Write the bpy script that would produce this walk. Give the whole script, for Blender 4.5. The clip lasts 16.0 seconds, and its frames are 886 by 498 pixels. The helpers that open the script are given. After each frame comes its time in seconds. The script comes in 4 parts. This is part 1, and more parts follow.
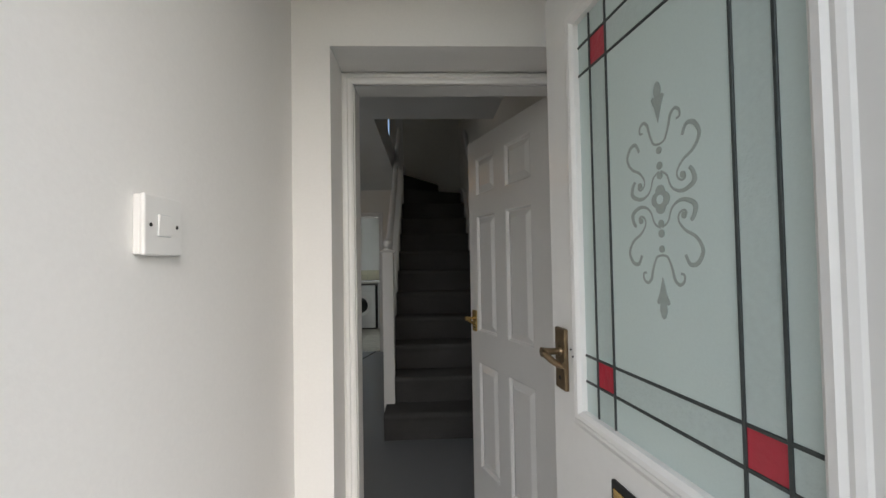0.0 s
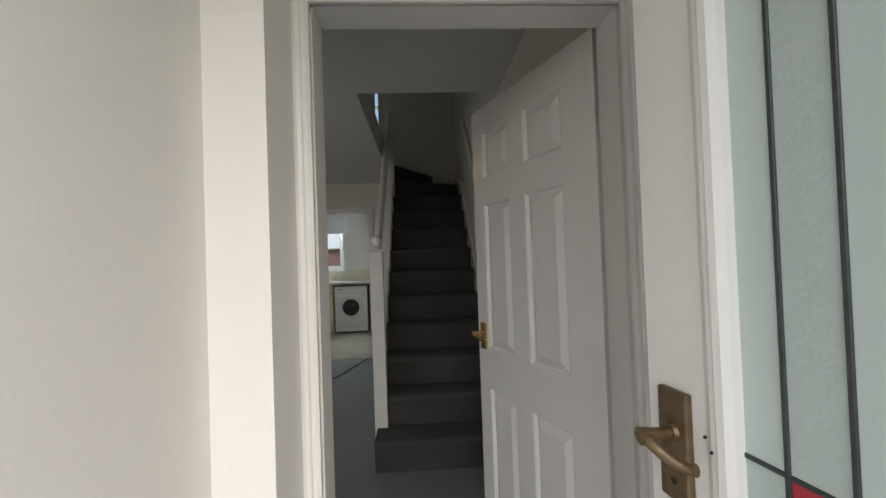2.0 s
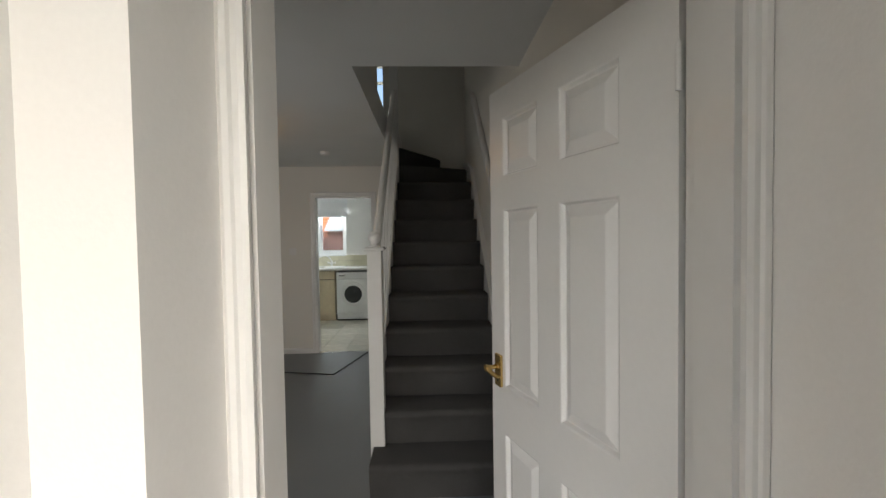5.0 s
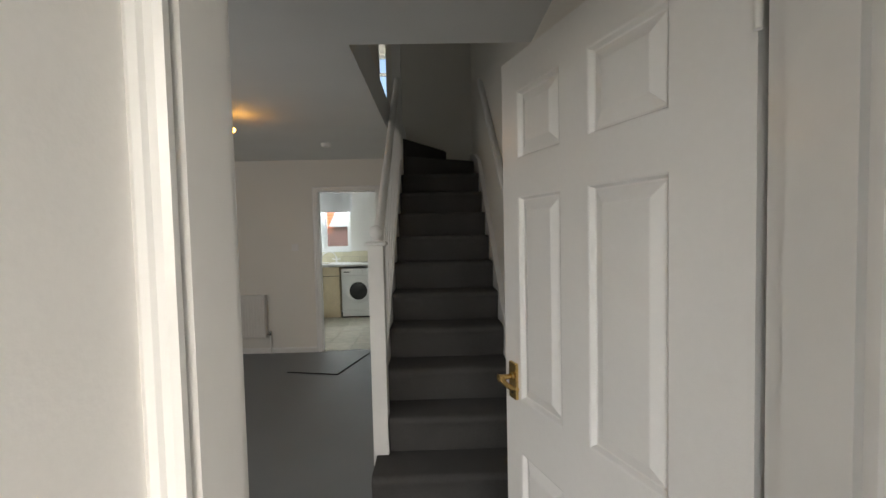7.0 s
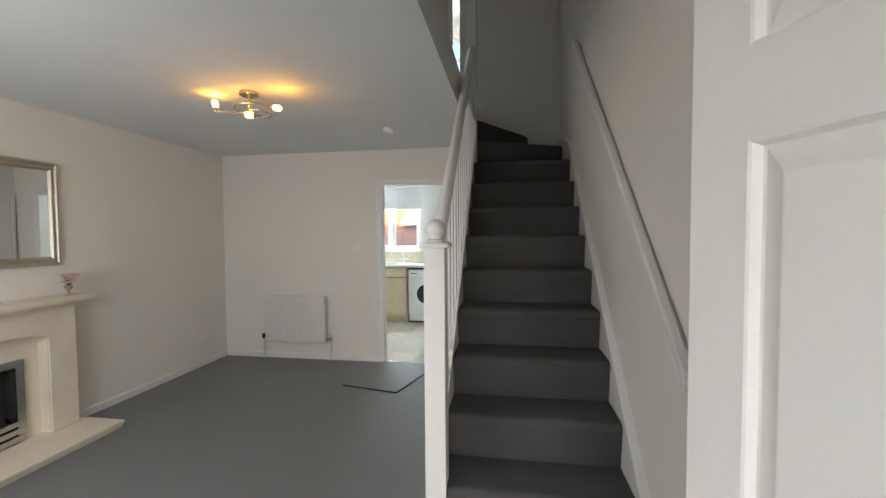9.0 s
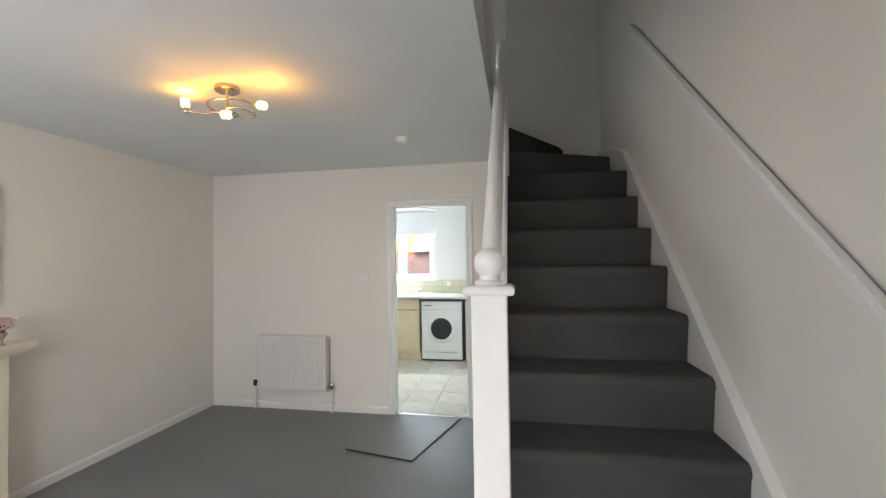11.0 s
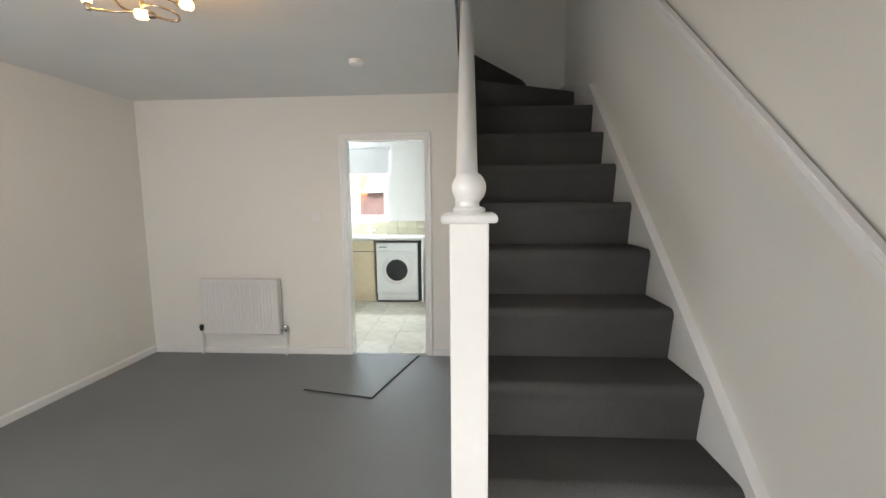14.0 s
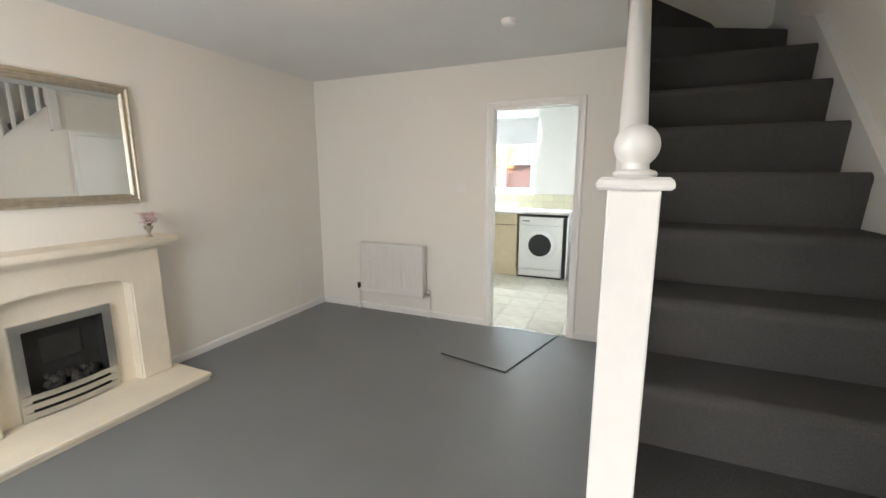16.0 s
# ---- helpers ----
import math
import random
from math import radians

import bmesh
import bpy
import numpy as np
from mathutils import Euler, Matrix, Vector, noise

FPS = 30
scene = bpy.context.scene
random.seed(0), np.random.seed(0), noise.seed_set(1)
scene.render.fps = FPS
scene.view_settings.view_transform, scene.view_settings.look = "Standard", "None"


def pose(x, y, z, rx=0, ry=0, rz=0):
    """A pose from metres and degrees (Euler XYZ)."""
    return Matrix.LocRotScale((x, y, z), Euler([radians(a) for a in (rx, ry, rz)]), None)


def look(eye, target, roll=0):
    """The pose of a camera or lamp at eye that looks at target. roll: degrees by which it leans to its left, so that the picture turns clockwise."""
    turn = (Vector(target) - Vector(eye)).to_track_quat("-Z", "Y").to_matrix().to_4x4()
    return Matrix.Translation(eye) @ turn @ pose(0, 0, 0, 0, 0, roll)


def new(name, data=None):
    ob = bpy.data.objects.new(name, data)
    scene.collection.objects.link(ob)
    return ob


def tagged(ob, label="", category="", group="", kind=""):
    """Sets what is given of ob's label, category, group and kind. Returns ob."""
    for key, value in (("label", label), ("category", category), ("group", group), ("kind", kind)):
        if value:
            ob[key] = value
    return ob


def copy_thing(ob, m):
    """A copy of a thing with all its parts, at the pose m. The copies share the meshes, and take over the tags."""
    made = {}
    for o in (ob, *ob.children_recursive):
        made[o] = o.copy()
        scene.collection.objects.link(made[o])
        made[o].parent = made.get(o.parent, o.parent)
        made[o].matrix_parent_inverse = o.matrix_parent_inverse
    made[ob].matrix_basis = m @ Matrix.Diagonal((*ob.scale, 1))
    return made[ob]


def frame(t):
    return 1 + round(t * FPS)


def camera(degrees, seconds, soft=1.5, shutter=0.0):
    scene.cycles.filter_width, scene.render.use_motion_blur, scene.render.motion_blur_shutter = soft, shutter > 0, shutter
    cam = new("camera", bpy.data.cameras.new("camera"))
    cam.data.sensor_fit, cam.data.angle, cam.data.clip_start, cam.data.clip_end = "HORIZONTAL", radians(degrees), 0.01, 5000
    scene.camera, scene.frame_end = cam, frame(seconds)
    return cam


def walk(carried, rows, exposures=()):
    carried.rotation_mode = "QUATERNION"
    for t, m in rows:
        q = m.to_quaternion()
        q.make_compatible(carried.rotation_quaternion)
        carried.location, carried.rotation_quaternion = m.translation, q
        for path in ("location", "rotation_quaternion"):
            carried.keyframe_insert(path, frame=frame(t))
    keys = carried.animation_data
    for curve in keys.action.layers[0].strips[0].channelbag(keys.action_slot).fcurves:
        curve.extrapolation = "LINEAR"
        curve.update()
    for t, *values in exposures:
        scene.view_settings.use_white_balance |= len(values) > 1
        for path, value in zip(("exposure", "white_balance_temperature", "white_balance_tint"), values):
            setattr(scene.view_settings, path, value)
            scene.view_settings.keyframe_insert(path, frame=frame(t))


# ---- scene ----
cam = camera(94.4, 16.0)
PATH = [
    (0, (0.123, -0.548, 1.34), (0.202, 1.449, 1.394), -1.0),
    (0.5, (0.116, -0.497, 1.336), (0.197, 1.501, 1.383), -1.1),
    (1, (0.137, -0.36, 1.34), (0.215, 1.638, 1.38), -1.2),
    (1.5, (0.14, -0.253, 1.349), (0.196, 1.746, 1.379), -1.3),
    (2, (0.118, -0.08, 1.357), (0.225, 1.917, 1.394), -2.0),
    (2.5, (0.094, 0.131, 1.413), (0.27, 2.123, 1.443), -2.4),
    (3, (0.104, 0.189, 1.486), (0.28, 2.182, 1.477), -1.3),
    (3.5, (0.135, 0.22, 1.492), (0.268, 2.216, 1.457), -0.5),
    (4, (0.125, 0.242, 1.487), (0.223, 2.239, 1.438), -0.6),
    (6.5, (0.153, 0.361, 1.486), (0.207, 2.359, 1.409), -1.1),
    (7, (0.143, 0.448, 1.476), (0.182, 2.445, 1.392), -1.3),
    (7.5, (0.113, 0.617, 1.485), (0.17, 2.615, 1.423), -1.6),
    (8, (0.108, 0.77, 1.488), (0.107, 2.769, 1.433), -1.1),
    (8.5, (0.127, 0.947, 1.472), (-0.027, 2.94, 1.418), -0.6),
    (9, (0.106, 1.126, 1.465), (-0.209, 3.099, 1.387), -0.4),
    (11.5, (-0.163, 1.793, 1.527), (-0.513, 3.756, 1.687), -0.6),
    (12, (-0.176, 1.788, 1.571), (-0.403, 3.737, 1.957), -1.4),
    (12.5, (-0.174, 1.786, 1.594), (-0.329, 3.733, 2.026), -1.6),
    (13, (-0.176, 1.81, 1.554), (-0.299, 3.791, 1.804), -1.4),
    (13.5, (-0.182, 1.842, 1.492), (-0.294, 3.839, 1.474), -0.7),
    (14, (-0.195, 1.852, 1.453), (-0.316, 3.835, 1.222), -0.5),
    (14.5, (-0.215, 1.851, 1.418), (-0.4, 3.81, 1.06), -0.4),
    (15, (-0.22, 1.859, 1.417), (-0.554, 3.79, 1.018), -0.4),
    (15.5, (-0.209, 1.909, 1.419), (-0.76, 3.793, 1.036), -0.2),
    (16, (-0.21, 1.957, 1.43), (-0.994, 3.763, 1.077), -0.0),
]
EXPOSURES = [(0, -0.08, 6560, 10), (1.5, 0.15, 6600, 10), (2, 0.2, 6700, 10), (2.5, 0.40, 6720, 10), (3.5, 0.65, 6750, 10), (7, 0.88, 6850, 10), (8, 1.32, 6680, 10),
             (9, 1.75, 6520, 10), (11.5, 2.15, 6380, 10), (12.5, 2.05, 6350, 10), (13.5, 2.18, 6450, 10), (14.5, 2.31, 6580, 10), (16, 2.35, 6620, 10)]
walk(cam, [(t, look(eye, target, roll)) for t, eye, target, roll in PATH], EXPOSURES)

# ---- world, sun, large lights ----
world = bpy.data.worlds.new("overcast_sky")
scene.world = world
world.use_nodes = True
wn, wl = world.node_tree.nodes, world.node_tree.links
wn.clear()
sky = wn.new("ShaderNodeTexSky")
sky.sky_type, sky.sun_disc = "NISHITA", False
sky.sun_elevation, sky.sun_rotation = radians(30), radians(156)
sky.dust_density, sky.air_density = 1.5, 1.0
bg, wout = wn.new("ShaderNodeBackground"), wn.new("ShaderNodeOutputWorld")
bg.inputs["Strength"].default_value = 0.15
wl.new(sky.outputs[0], bg.inputs[0])
wl.new(bg.outputs[0], wout.inputs[0])


def lamp(name, kind, place, target, power, colour, size=0.1, size_y=None, spread=180):
    data = bpy.data.lights.new(name, kind)
    data.energy, data.color = power, colour
    if kind == "AREA":
        data.shape, data.size, data.size_y = "RECTANGLE", size, size_y or size
        data.spread = radians(spread)
    elif kind == "SUN":
        data.angle = radians(size)
    else:
        data.shadow_soft_size = size
    ob = new(name, data)
    ob.matrix_world = look(place, target)
    return ob


lamp("sun", "SUN", (4.0, -9, 5.8), (0, 0, 0), 5.0, (0.975, 0.985, 1.0), 100)
# area lamps standing in for sky light at the front, kitchen and upstairs windows
lamp("front_window_light", "AREA", (-1.95, 1.30, 1.45), (-2.0, 3.1, 0.75), 9.4, (0.96, 0.98, 1.0), 1.4, 1.2)
lamp("kitchen_window_light", "AREA", (-2.45, 8.33, 2.07), (-2.0, 6.3, 0.9), 32, (0.84, 0.95, 1.0), 1.5, 0.32)
lamp("upstairs_window_light", "AREA", (-1.1, 8.1, 4.2), (-1.0, 6.0, 3.7), 11, (0.95, 0.98, 1.0), 1.0, 1.0)


# ---- materials ----
def material(name, colour, rough=0.6, metal=0.0, spec=0.5, noise_scale=40.0, vary=0.06, bump=0.02, bump_scale=None, big=1.5,
             big_vary=0.04, coat=0.0, transmission=0.0, emit=None, rand=0.0):
    m = bpy.data.materials.new(name)
    m.use_nodes = True
    n, l = m.node_tree.nodes, m.node_tree.links
    b = n["Principled BSDF"]
    b.inputs["Roughness"].default_value, b.inputs["Metallic"].default_value = rough, metal
    b.inputs["Specular IOR Level"].default_value = spec
    b.inputs["Coat Weight"].default_value = coat
    b.inputs["Transmission Weight"].default_value = transmission
    co = n.new("ShaderNodeTexCoord")
    fine, large = n.new("ShaderNodeTexNoise"), n.new("ShaderNodeTexNoise")
    fine.inputs["Scale"].default_value, fine.inputs["Detail"].default_value = noise_scale, 4
    large.inputs["Scale"].default_value, large.inputs["Detail"].default_value = big, 3
    for x in (fine, large):
        l.new(co.outputs["Object"], x.inputs["Vector"])

    def scaled(node, amount):
        r = n.new("ShaderNodeMapRange")
        r.inputs["From Min"].default_value, r.inputs["From Max"].default_value = 0.25, 0.75
        r.inputs["To Min"].default_value, r.inputs["To Max"].default_value = 1 - amount, 1 + amount
        l.new(node, r.inputs["Value"])
        return r.outputs["Result"]

    mul = n.new("ShaderNodeMath")
    mul.operation = "MULTIPLY"
    l.new(scaled(fine.outputs["Fac"], vary), mul.inputs[0])
    l.new(scaled(large.outputs["Fac"], big_vary), mul.inputs[1])
    value = mul.outputs[0]
    if rand:
        info, more = n.new("ShaderNodeObjectInfo"), n.new("ShaderNodeMath")
        more.operation = "MULTIPLY"
        r = n.new("ShaderNodeMapRange")
        r.inputs["To Min"].default_value, r.inputs["To Max"].default_value = 1 - rand, 1 + rand
        l.new(info.outputs["Random"], r.inputs["Value"])
        l.new(r.outputs["Result"], more.inputs[0])
        l.new(value, more.inputs[1])
        value = more.outputs[0]
    tint = n.new("ShaderNodeVectorMath")
    tint.operation = "SCALE"
    tint.inputs[0].default_value = colour
    l.new(value, tint.inputs["Scale"])
    l.new(tint.outputs[0], b.inputs["Base Color"])
    if bump:
        bn, grain = n.new("ShaderNodeBump"), n.new("ShaderNodeTexNoise")
        grain.inputs["Scale"].default_value, grain.inputs["Detail"].default_value = bump_scale or noise_scale, 3
        l.new(co.outputs["Object"], grain.inputs["Vector"])
        bn.inputs["Strength"].default_value, bn.inputs["Distance"].default_value = bump, 0.01
        l.new(grain.outputs["Fac"], bn.inputs["Height"])
        l.new(bn.outputs[0], b.inputs["Normal"])
    if emit:
        b.inputs["Emission Color"].default_value, b.inputs["Emission Strength"].default_value = (*emit[0], 1), emit[1]
    return m


WALL = material("wall_paint", (0.79, 0.765, 0.71), 0.75, noise_scale=120, vary=0.015, bump=0.05, bump_scale=160, big=0.8, big_vary=0.03)
PORCH = material("porch_paint", (0.82, 0.805, 0.785), 0.7, noise_scale=120, vary=0.015, bump=0.045, bump_scale=160, big=1.2, big_vary=0.025)
CEIL = material("ceiling_paint", (0.73, 0.745, 0.74), 0.8, noise_scale=90, vary=0.015, bump=0.1, bump_scale=120)
GLOSS = material("white_gloss_paint", (0.785, 0.775, 0.755), 0.28, noise_scale=25, vary=0.015, bump=0.05, bump_scale=35, big=2, big_vary=0.03)
SATIN = material("white_door_paint", (0.83, 0.815, 0.795), 0.26, noise_scale=60, vary=0.012, bump=0.05, bump_scale=220)
CARPET = material("grey_floor_covering", (0.18, 0.187, 0.196), 0.40, spec=0.5, noise_scale=260, vary=0.14, bump=0.25, bump_scale=420, big=1.3, big_vary=0.08)
STAIR_CARPET = material("stair_carpet", (0.085, 0.082, 0.080), 0.95, spec=0.15, noise_scale=320, vary=0.3, bump=0.7, bump_scale=380, big=3, big_vary=0.14)
TILE = material("kitchen_floor_tile", (0.64, 0.61, 0.53), 0.22, noise_scale=9, vary=0.12, bump=0.05, bump_scale=12, big=2.5, big_vary=0.1, rand=0.06)
GROUT = material("grout", (0.42, 0.40, 0.35), 0.9, noise_scale=60)
SPLASH = material("cream_wall_tile", (0.70, 0.66, 0.50), 0.15, noise_scale=12, vary=0.03, bump=0.02, rand=0.03)
STONE = material("cream_limestone", (0.78, 0.71, 0.585), 0.55, noise_scale=55, vary=0.03, bump=0.08, bump_scale=90, big=4, big_vary=0.06)
BRASS = material("polished_brass", (0.72, 0.50, 0.20), 0.22, 1.0, noise_scale=30, vary=0.1, bump=0.02)
OLDBRASS = material("aged_bronze", (0.23, 0.165, 0.10), 0.38, 0.85, noise_scale=45, vary=0.25, bump=0.06)
CHROME = material("brushed_steel", (0.62, 0.61, 0.58), 0.26, 1.0, noise_scale=70, vary=0.05, bump=0.02)
NICKEL = material("satin_nickel", (0.55, 0.47, 0.37), 0.25, 1.0, noise_scale=40, vary=0.05, bump=0.0)
SILVER = material("champagne_silver_leaf", (0.50, 0.46, 0.38), 0.45, 0.85, noise_scale=35, vary=0.12, bump=0.04)
MIRROR = material("mirror_glass", (0.88, 0.9, 0.89), 0.015, 1.0, vary=0.0, big_vary=0.0, bump=0.0)
BLACK = material("matt_black", (0.012, 0.012, 0.012), 0.6, noise_scale=30, vary=0.2)
FIREBOX = material("firebox_soot", (0.02, 0.019, 0.018), 0.75, noise_scale=14, vary=0.4, bump=0.2)
COAL = material("fire_coals", (0.026, 0.024, 0.022), 0.85, noise_scale=25, vary=0.4, bump=0.3, rand=0.5)
FROST = material("frosted_glass", (0.60, 0.70, 0.675), 0.42, spec=0.5, noise_scale=180, vary=0.02, bump=0.06, bump_scale=260, transmission=0.12)
TEXTURED = material("rolled_texture_glass", (0.53, 0.62, 0.60), 0.3, spec=0.5, noise_scale=90, vary=0.04, bump=0.16, bump_scale=170, transmission=0.12)
RED = material("red_glass", (0.42, 0.018, 0.04), 0.3, noise_scale=30, vary=0.12, bump=0.15, bump_scale=60)
LEAD = material("lead_came", (0.055, 0.065, 0.065), 0.5, 0.4, noise_scale=60, vary=0.2)
ETCH = material("grey_etched_glass", (0.32, 0.365, 0.345), 0.5, noise_scale=80, vary=0.08, bump=0.05)
PLASTIC = material("white_plastic", (0.80, 0.79, 0.77), 0.3, noise_scale=20, vary=0.01, bump=0.0)
RADIATOR = material("radiator_enamel", (0.74, 0.72, 0.69), 0.32, noise_scale=30, vary=0.015, bump=0.02)
APPLIANCE = material("white_appliance_enamel", (0.82, 0.83, 0.83), 0.25, noise_scale=20, vary=0.01, bump=0.0)
BEECH = material("pale_beech_laminate", (0.66, 0.56, 0.39), 0.4, noise_scale=16, vary=0.05, bump=0.02)
WORKTOP = material("pale_grey_worktop", (0.62, 0.61, 0.58), 0.3, noise_scale=200, vary=0.12, bump=0.02)
DARKGLASS = material("dark_drum_glass", (0.015, 0.017, 0.018), 0.08, noise_scale=20, bump=0.0)
UPVC = material("white_upvc", (0.82, 0.83, 0.83), 0.3, noise_scale=20, vary=0.01, bump=0.0)
GLASS = material("clear_glass", (1, 1, 1), 0.0, vary=0.0, big_vary=0.0, bump=0.0, transmission=1.0)
BLIND = material("white_roller_blind", (0.82, 0.82, 0.84), 0.85, noise_scale=200, vary=0.02, bump=0.1)
BULB = material("lit_bulb_glass", (1.0, 0.8, 0.5), 0.4, bump=0.0, emit=((1.0, 0.58, 0.18), 3))
PINK = material("pink_silk_petal", (0.84, 0.66, 0.65), 0.7, noise_scale=60, vary=0.15)
STEM = material("brown_twig", (0.16, 0.10, 0.06), 0.8, noise_scale=40, vary=0.2)
ROOF = material("orange_roof_tile", (0.50, 0.145, 0.06), 0.85, noise_scale=12, vary=0.15, bump=0.2, rand=0.15)
BRICK = material("red_brick", (0.30, 0.14, 0.10), 0.9, noise_scale=10, vary=0.2, bump=0.3)
FENCE = material("brown_fence_timber", (0.20, 0.115, 0.10), 0.85, noise_scale=20, vary=0.2, bump=0.2, rand=0.2)
# roof felt, also the grey that paints shade round the switch rocker
FELT_AND_SHADE = material("pale_grey_felt_and_shade", (0.45, 0.48, 0.50), 0.9, noise_scale=30, vary=0.1, bump=0.2)
GRASS = material("lawn_ground", (0.06, 0.09, 0.03), 0.95, noise_scale=30, vary=0.4, bump=0.5)
PAVING = material("concrete_paving", (0.30, 0.29, 0.27), 0.9, noise_scale=25, vary=0.12, bump=0.2)


# ---- building blocks ----
def box(bm, x0, x1, y0, y1, z0, z1):
    v = [bm.verts.new((x, y, z)) for x in (x0, x1) for y in (y0, y1) for z in (z0, z1)]
    for f in ((0, 1, 3, 2), (4, 6, 7, 5), (0, 4, 5, 1), (2, 3, 7, 6), (0, 2, 6, 4), (1, 5, 7, 3)):
        bm.faces.new([v[i] for i in f])
    return bm


def boxes(*dims):
    bm = bmesh.new()
    for d in dims:
        box(bm, *d)
    return bm


def soft_box(x0, x1, y0, y1, z0, z1, r=0.004, seg=2):
    bm = boxes((x0, x1, y0, y1, z0, z1))
    bmesh.ops.bevel(bm, geom=bm.edges[:], offset=r, segments=seg, affect="EDGES", profile=0.5)
    return bm


def prism(points, axis, a, b):
    """A polygon drawn in the two axes other than axis, pulled from a to b."""
    bm = bmesh.new()

    def at(p, q, s):
        return {"x": (s, p, q), "y": (p, s, q), "z": (p, q, s)}[axis]

    lo = [bm.verts.new(at(p, q, a)) for p, q in points]
    hi = [bm.verts.new(at(p, q, b)) for p, q in points]
    bm.faces.new(lo[::-1])
    bm.faces.new(hi)
    for i in range(len(points)):
        j = (i + 1) % len(points)
        bm.faces.new((lo[i], lo[j], hi[j], hi[i]))
    bmesh.ops.recalc_face_normals(bm, faces=bm.faces[:])
    return bm


def lathe(profile, seg=24, cx=0.0, cy=0.0, bm=None):
    """Turned round the z axis; profile: (radius, z)."""
    bm = bm or bmesh.new()
    rings = []
    for r, z in profile:
        rings.append([bm.verts.new((cx + r * math.cos(2 * math.pi * i / seg), cy + r * math.sin(2 * math.pi * i / seg), z)) for i in range(seg)])
    for a, b in zip(rings, rings[1:]):
        for i in range(seg):
            bm.faces.new((a[i], a[(i + 1) % seg], b[(i + 1) % seg], b[i]))
    bm.faces.new(rings[0][::-1])
    bm.faces.new(rings[-1])
    return bm


def smooth_path(points, steps=6):
    pts = [Vector(p) for p in points]
    out = []
    for i in range(len(pts) - 1):
        p0, p1, p2, p3 = pts[max(i - 1, 0)], pts[i], pts[i + 1], pts[min(i + 2, len(pts) - 1)]
        for s in range(steps):
            t = s / steps
            out.append(0.5 * (2 * p1 + (p2 - p0) * t + (2 * p0 - 5 * p1 + 4 * p2 - p3) * t * t + (3 * p1 - p0 - 3 * p2 + p3) * t ** 3))
    return out + [pts[-1]]


def tube(points, r, seg=10, bm=None, flat=None):
    """A round bar along points; flat=(axis, factor) squeezes its section along one axis."""
    bm = bm or bmesh.new()
    pts = [Vector(p) for p in points]
    rings = []
    for i, p in enumerate(pts):
        d = (pts[min(i + 1, len(pts) - 1)] - pts[max(i - 1, 0)]).normalized()
        up = Vector((0, 0, 1)) if abs(d.z) < 0.95 else Vector((1, 0, 0))
        if flat:
            up = flat[0]
        s = d.cross(up).normalized()
        u = s.cross(d).normalized() * (flat[1] if flat else 1.0)
        rr = r[i] if isinstance(r, (list, tuple)) else r
        rings.append([bm.verts.new(p + rr * (math.cos(2 * math.pi * k / seg) * s + math.sin(2 * math.pi * k / seg) * u)) for k in range(seg)])
    for a, b in zip(rings, rings[1:]):
        for k in range(seg):
            bm.faces.new((a[k], a[(k + 1) % seg], b[(k + 1) % seg], b[k]))
    bm.faces.new(rings[0][::-1])
    bm.faces.new(rings[-1])
    bmesh.ops.recalc_face_normals(bm, faces=bm.faces[:])
    return bm


def mesh_of(name, bm, mat, smooth=False):
    me = bpy.data.meshes.new(name)
    bmesh.ops.recalc_face_normals(bm, faces=bm.faces[:])
    bm.to_mesh(me)
    bm.free()
    me.materials.append(mat)
    if smooth:
        me.polygons.foreach_set("use_smooth", [True] * len(me.polygons))
        me.set_sharp_from_angle(angle=radians(40))
    return me


def part(name, bm, mat, parent, label="", smooth=False):
    ob = new(name, mesh_of(name, bm, mat, smooth))
    ob.parent = parent
    return tagged(ob, label)


def structure(name, bm, mat, label, category, smooth=False):
    return tagged(new(name, mesh_of(name, bm, mat, smooth)), label, category, kind="structure")


def thing(name, label, category, group="", m=None):
    ob = tagged(new(name), label, category, group)
    if m is not None:
        ob.matrix_world = m
    return ob


def ring_panel(w, h, rings, x=0.0, z=0.0, sign=1):
    """Nested rectangles in the xz plane: (inset, depth along y) from the edge inwards, the last one filled."""
    bm = bmesh.new()
    loops = []
    for i, d in rings:
        loops.append([bm.verts.new((x + px, sign * d, z + pz)) for px, pz in ((i, i), (w - i, i), (w - i, h - i), (i, h - i))])
    for a, b in zip(loops, loops[1:]):
        for k in range(4):
            bm.faces.new((a[k], a[(k + 1) % 4], b[(k + 1) % 4], b[k]))
    bm.faces.new(loops[-1])
    return bm


def frame_bm(x0, x1, z0, z1, w, y0, y1):
    return boxes((x0, x0 + w, y0, y1, z0, z1), (x1 - w, x1, y0, y1, z0, z1), (x0 + w, x1 - w, y0, y1, z0, z0 + w), (x0 + w, x1 - w, y0, y1, z1 - w, z1))


# ---- the plan: metres ----
LEFT, RIGHT = -3.28, 0.64
FRONT0, FRONT1 = 0.70, 1.04
BACK0, BACK1 = 5.60, 5.70
CEILING, UPPER, TOP = 2.40, 2.68, 5.0
KBACK, KLEFT, KRIGHT = 8.25, -3.28, -0.55
RISE, GOING, NOSE1 = 0.206, 0.2295, 2.53
WELL_X, WELL_Y = -0.256, 2.503

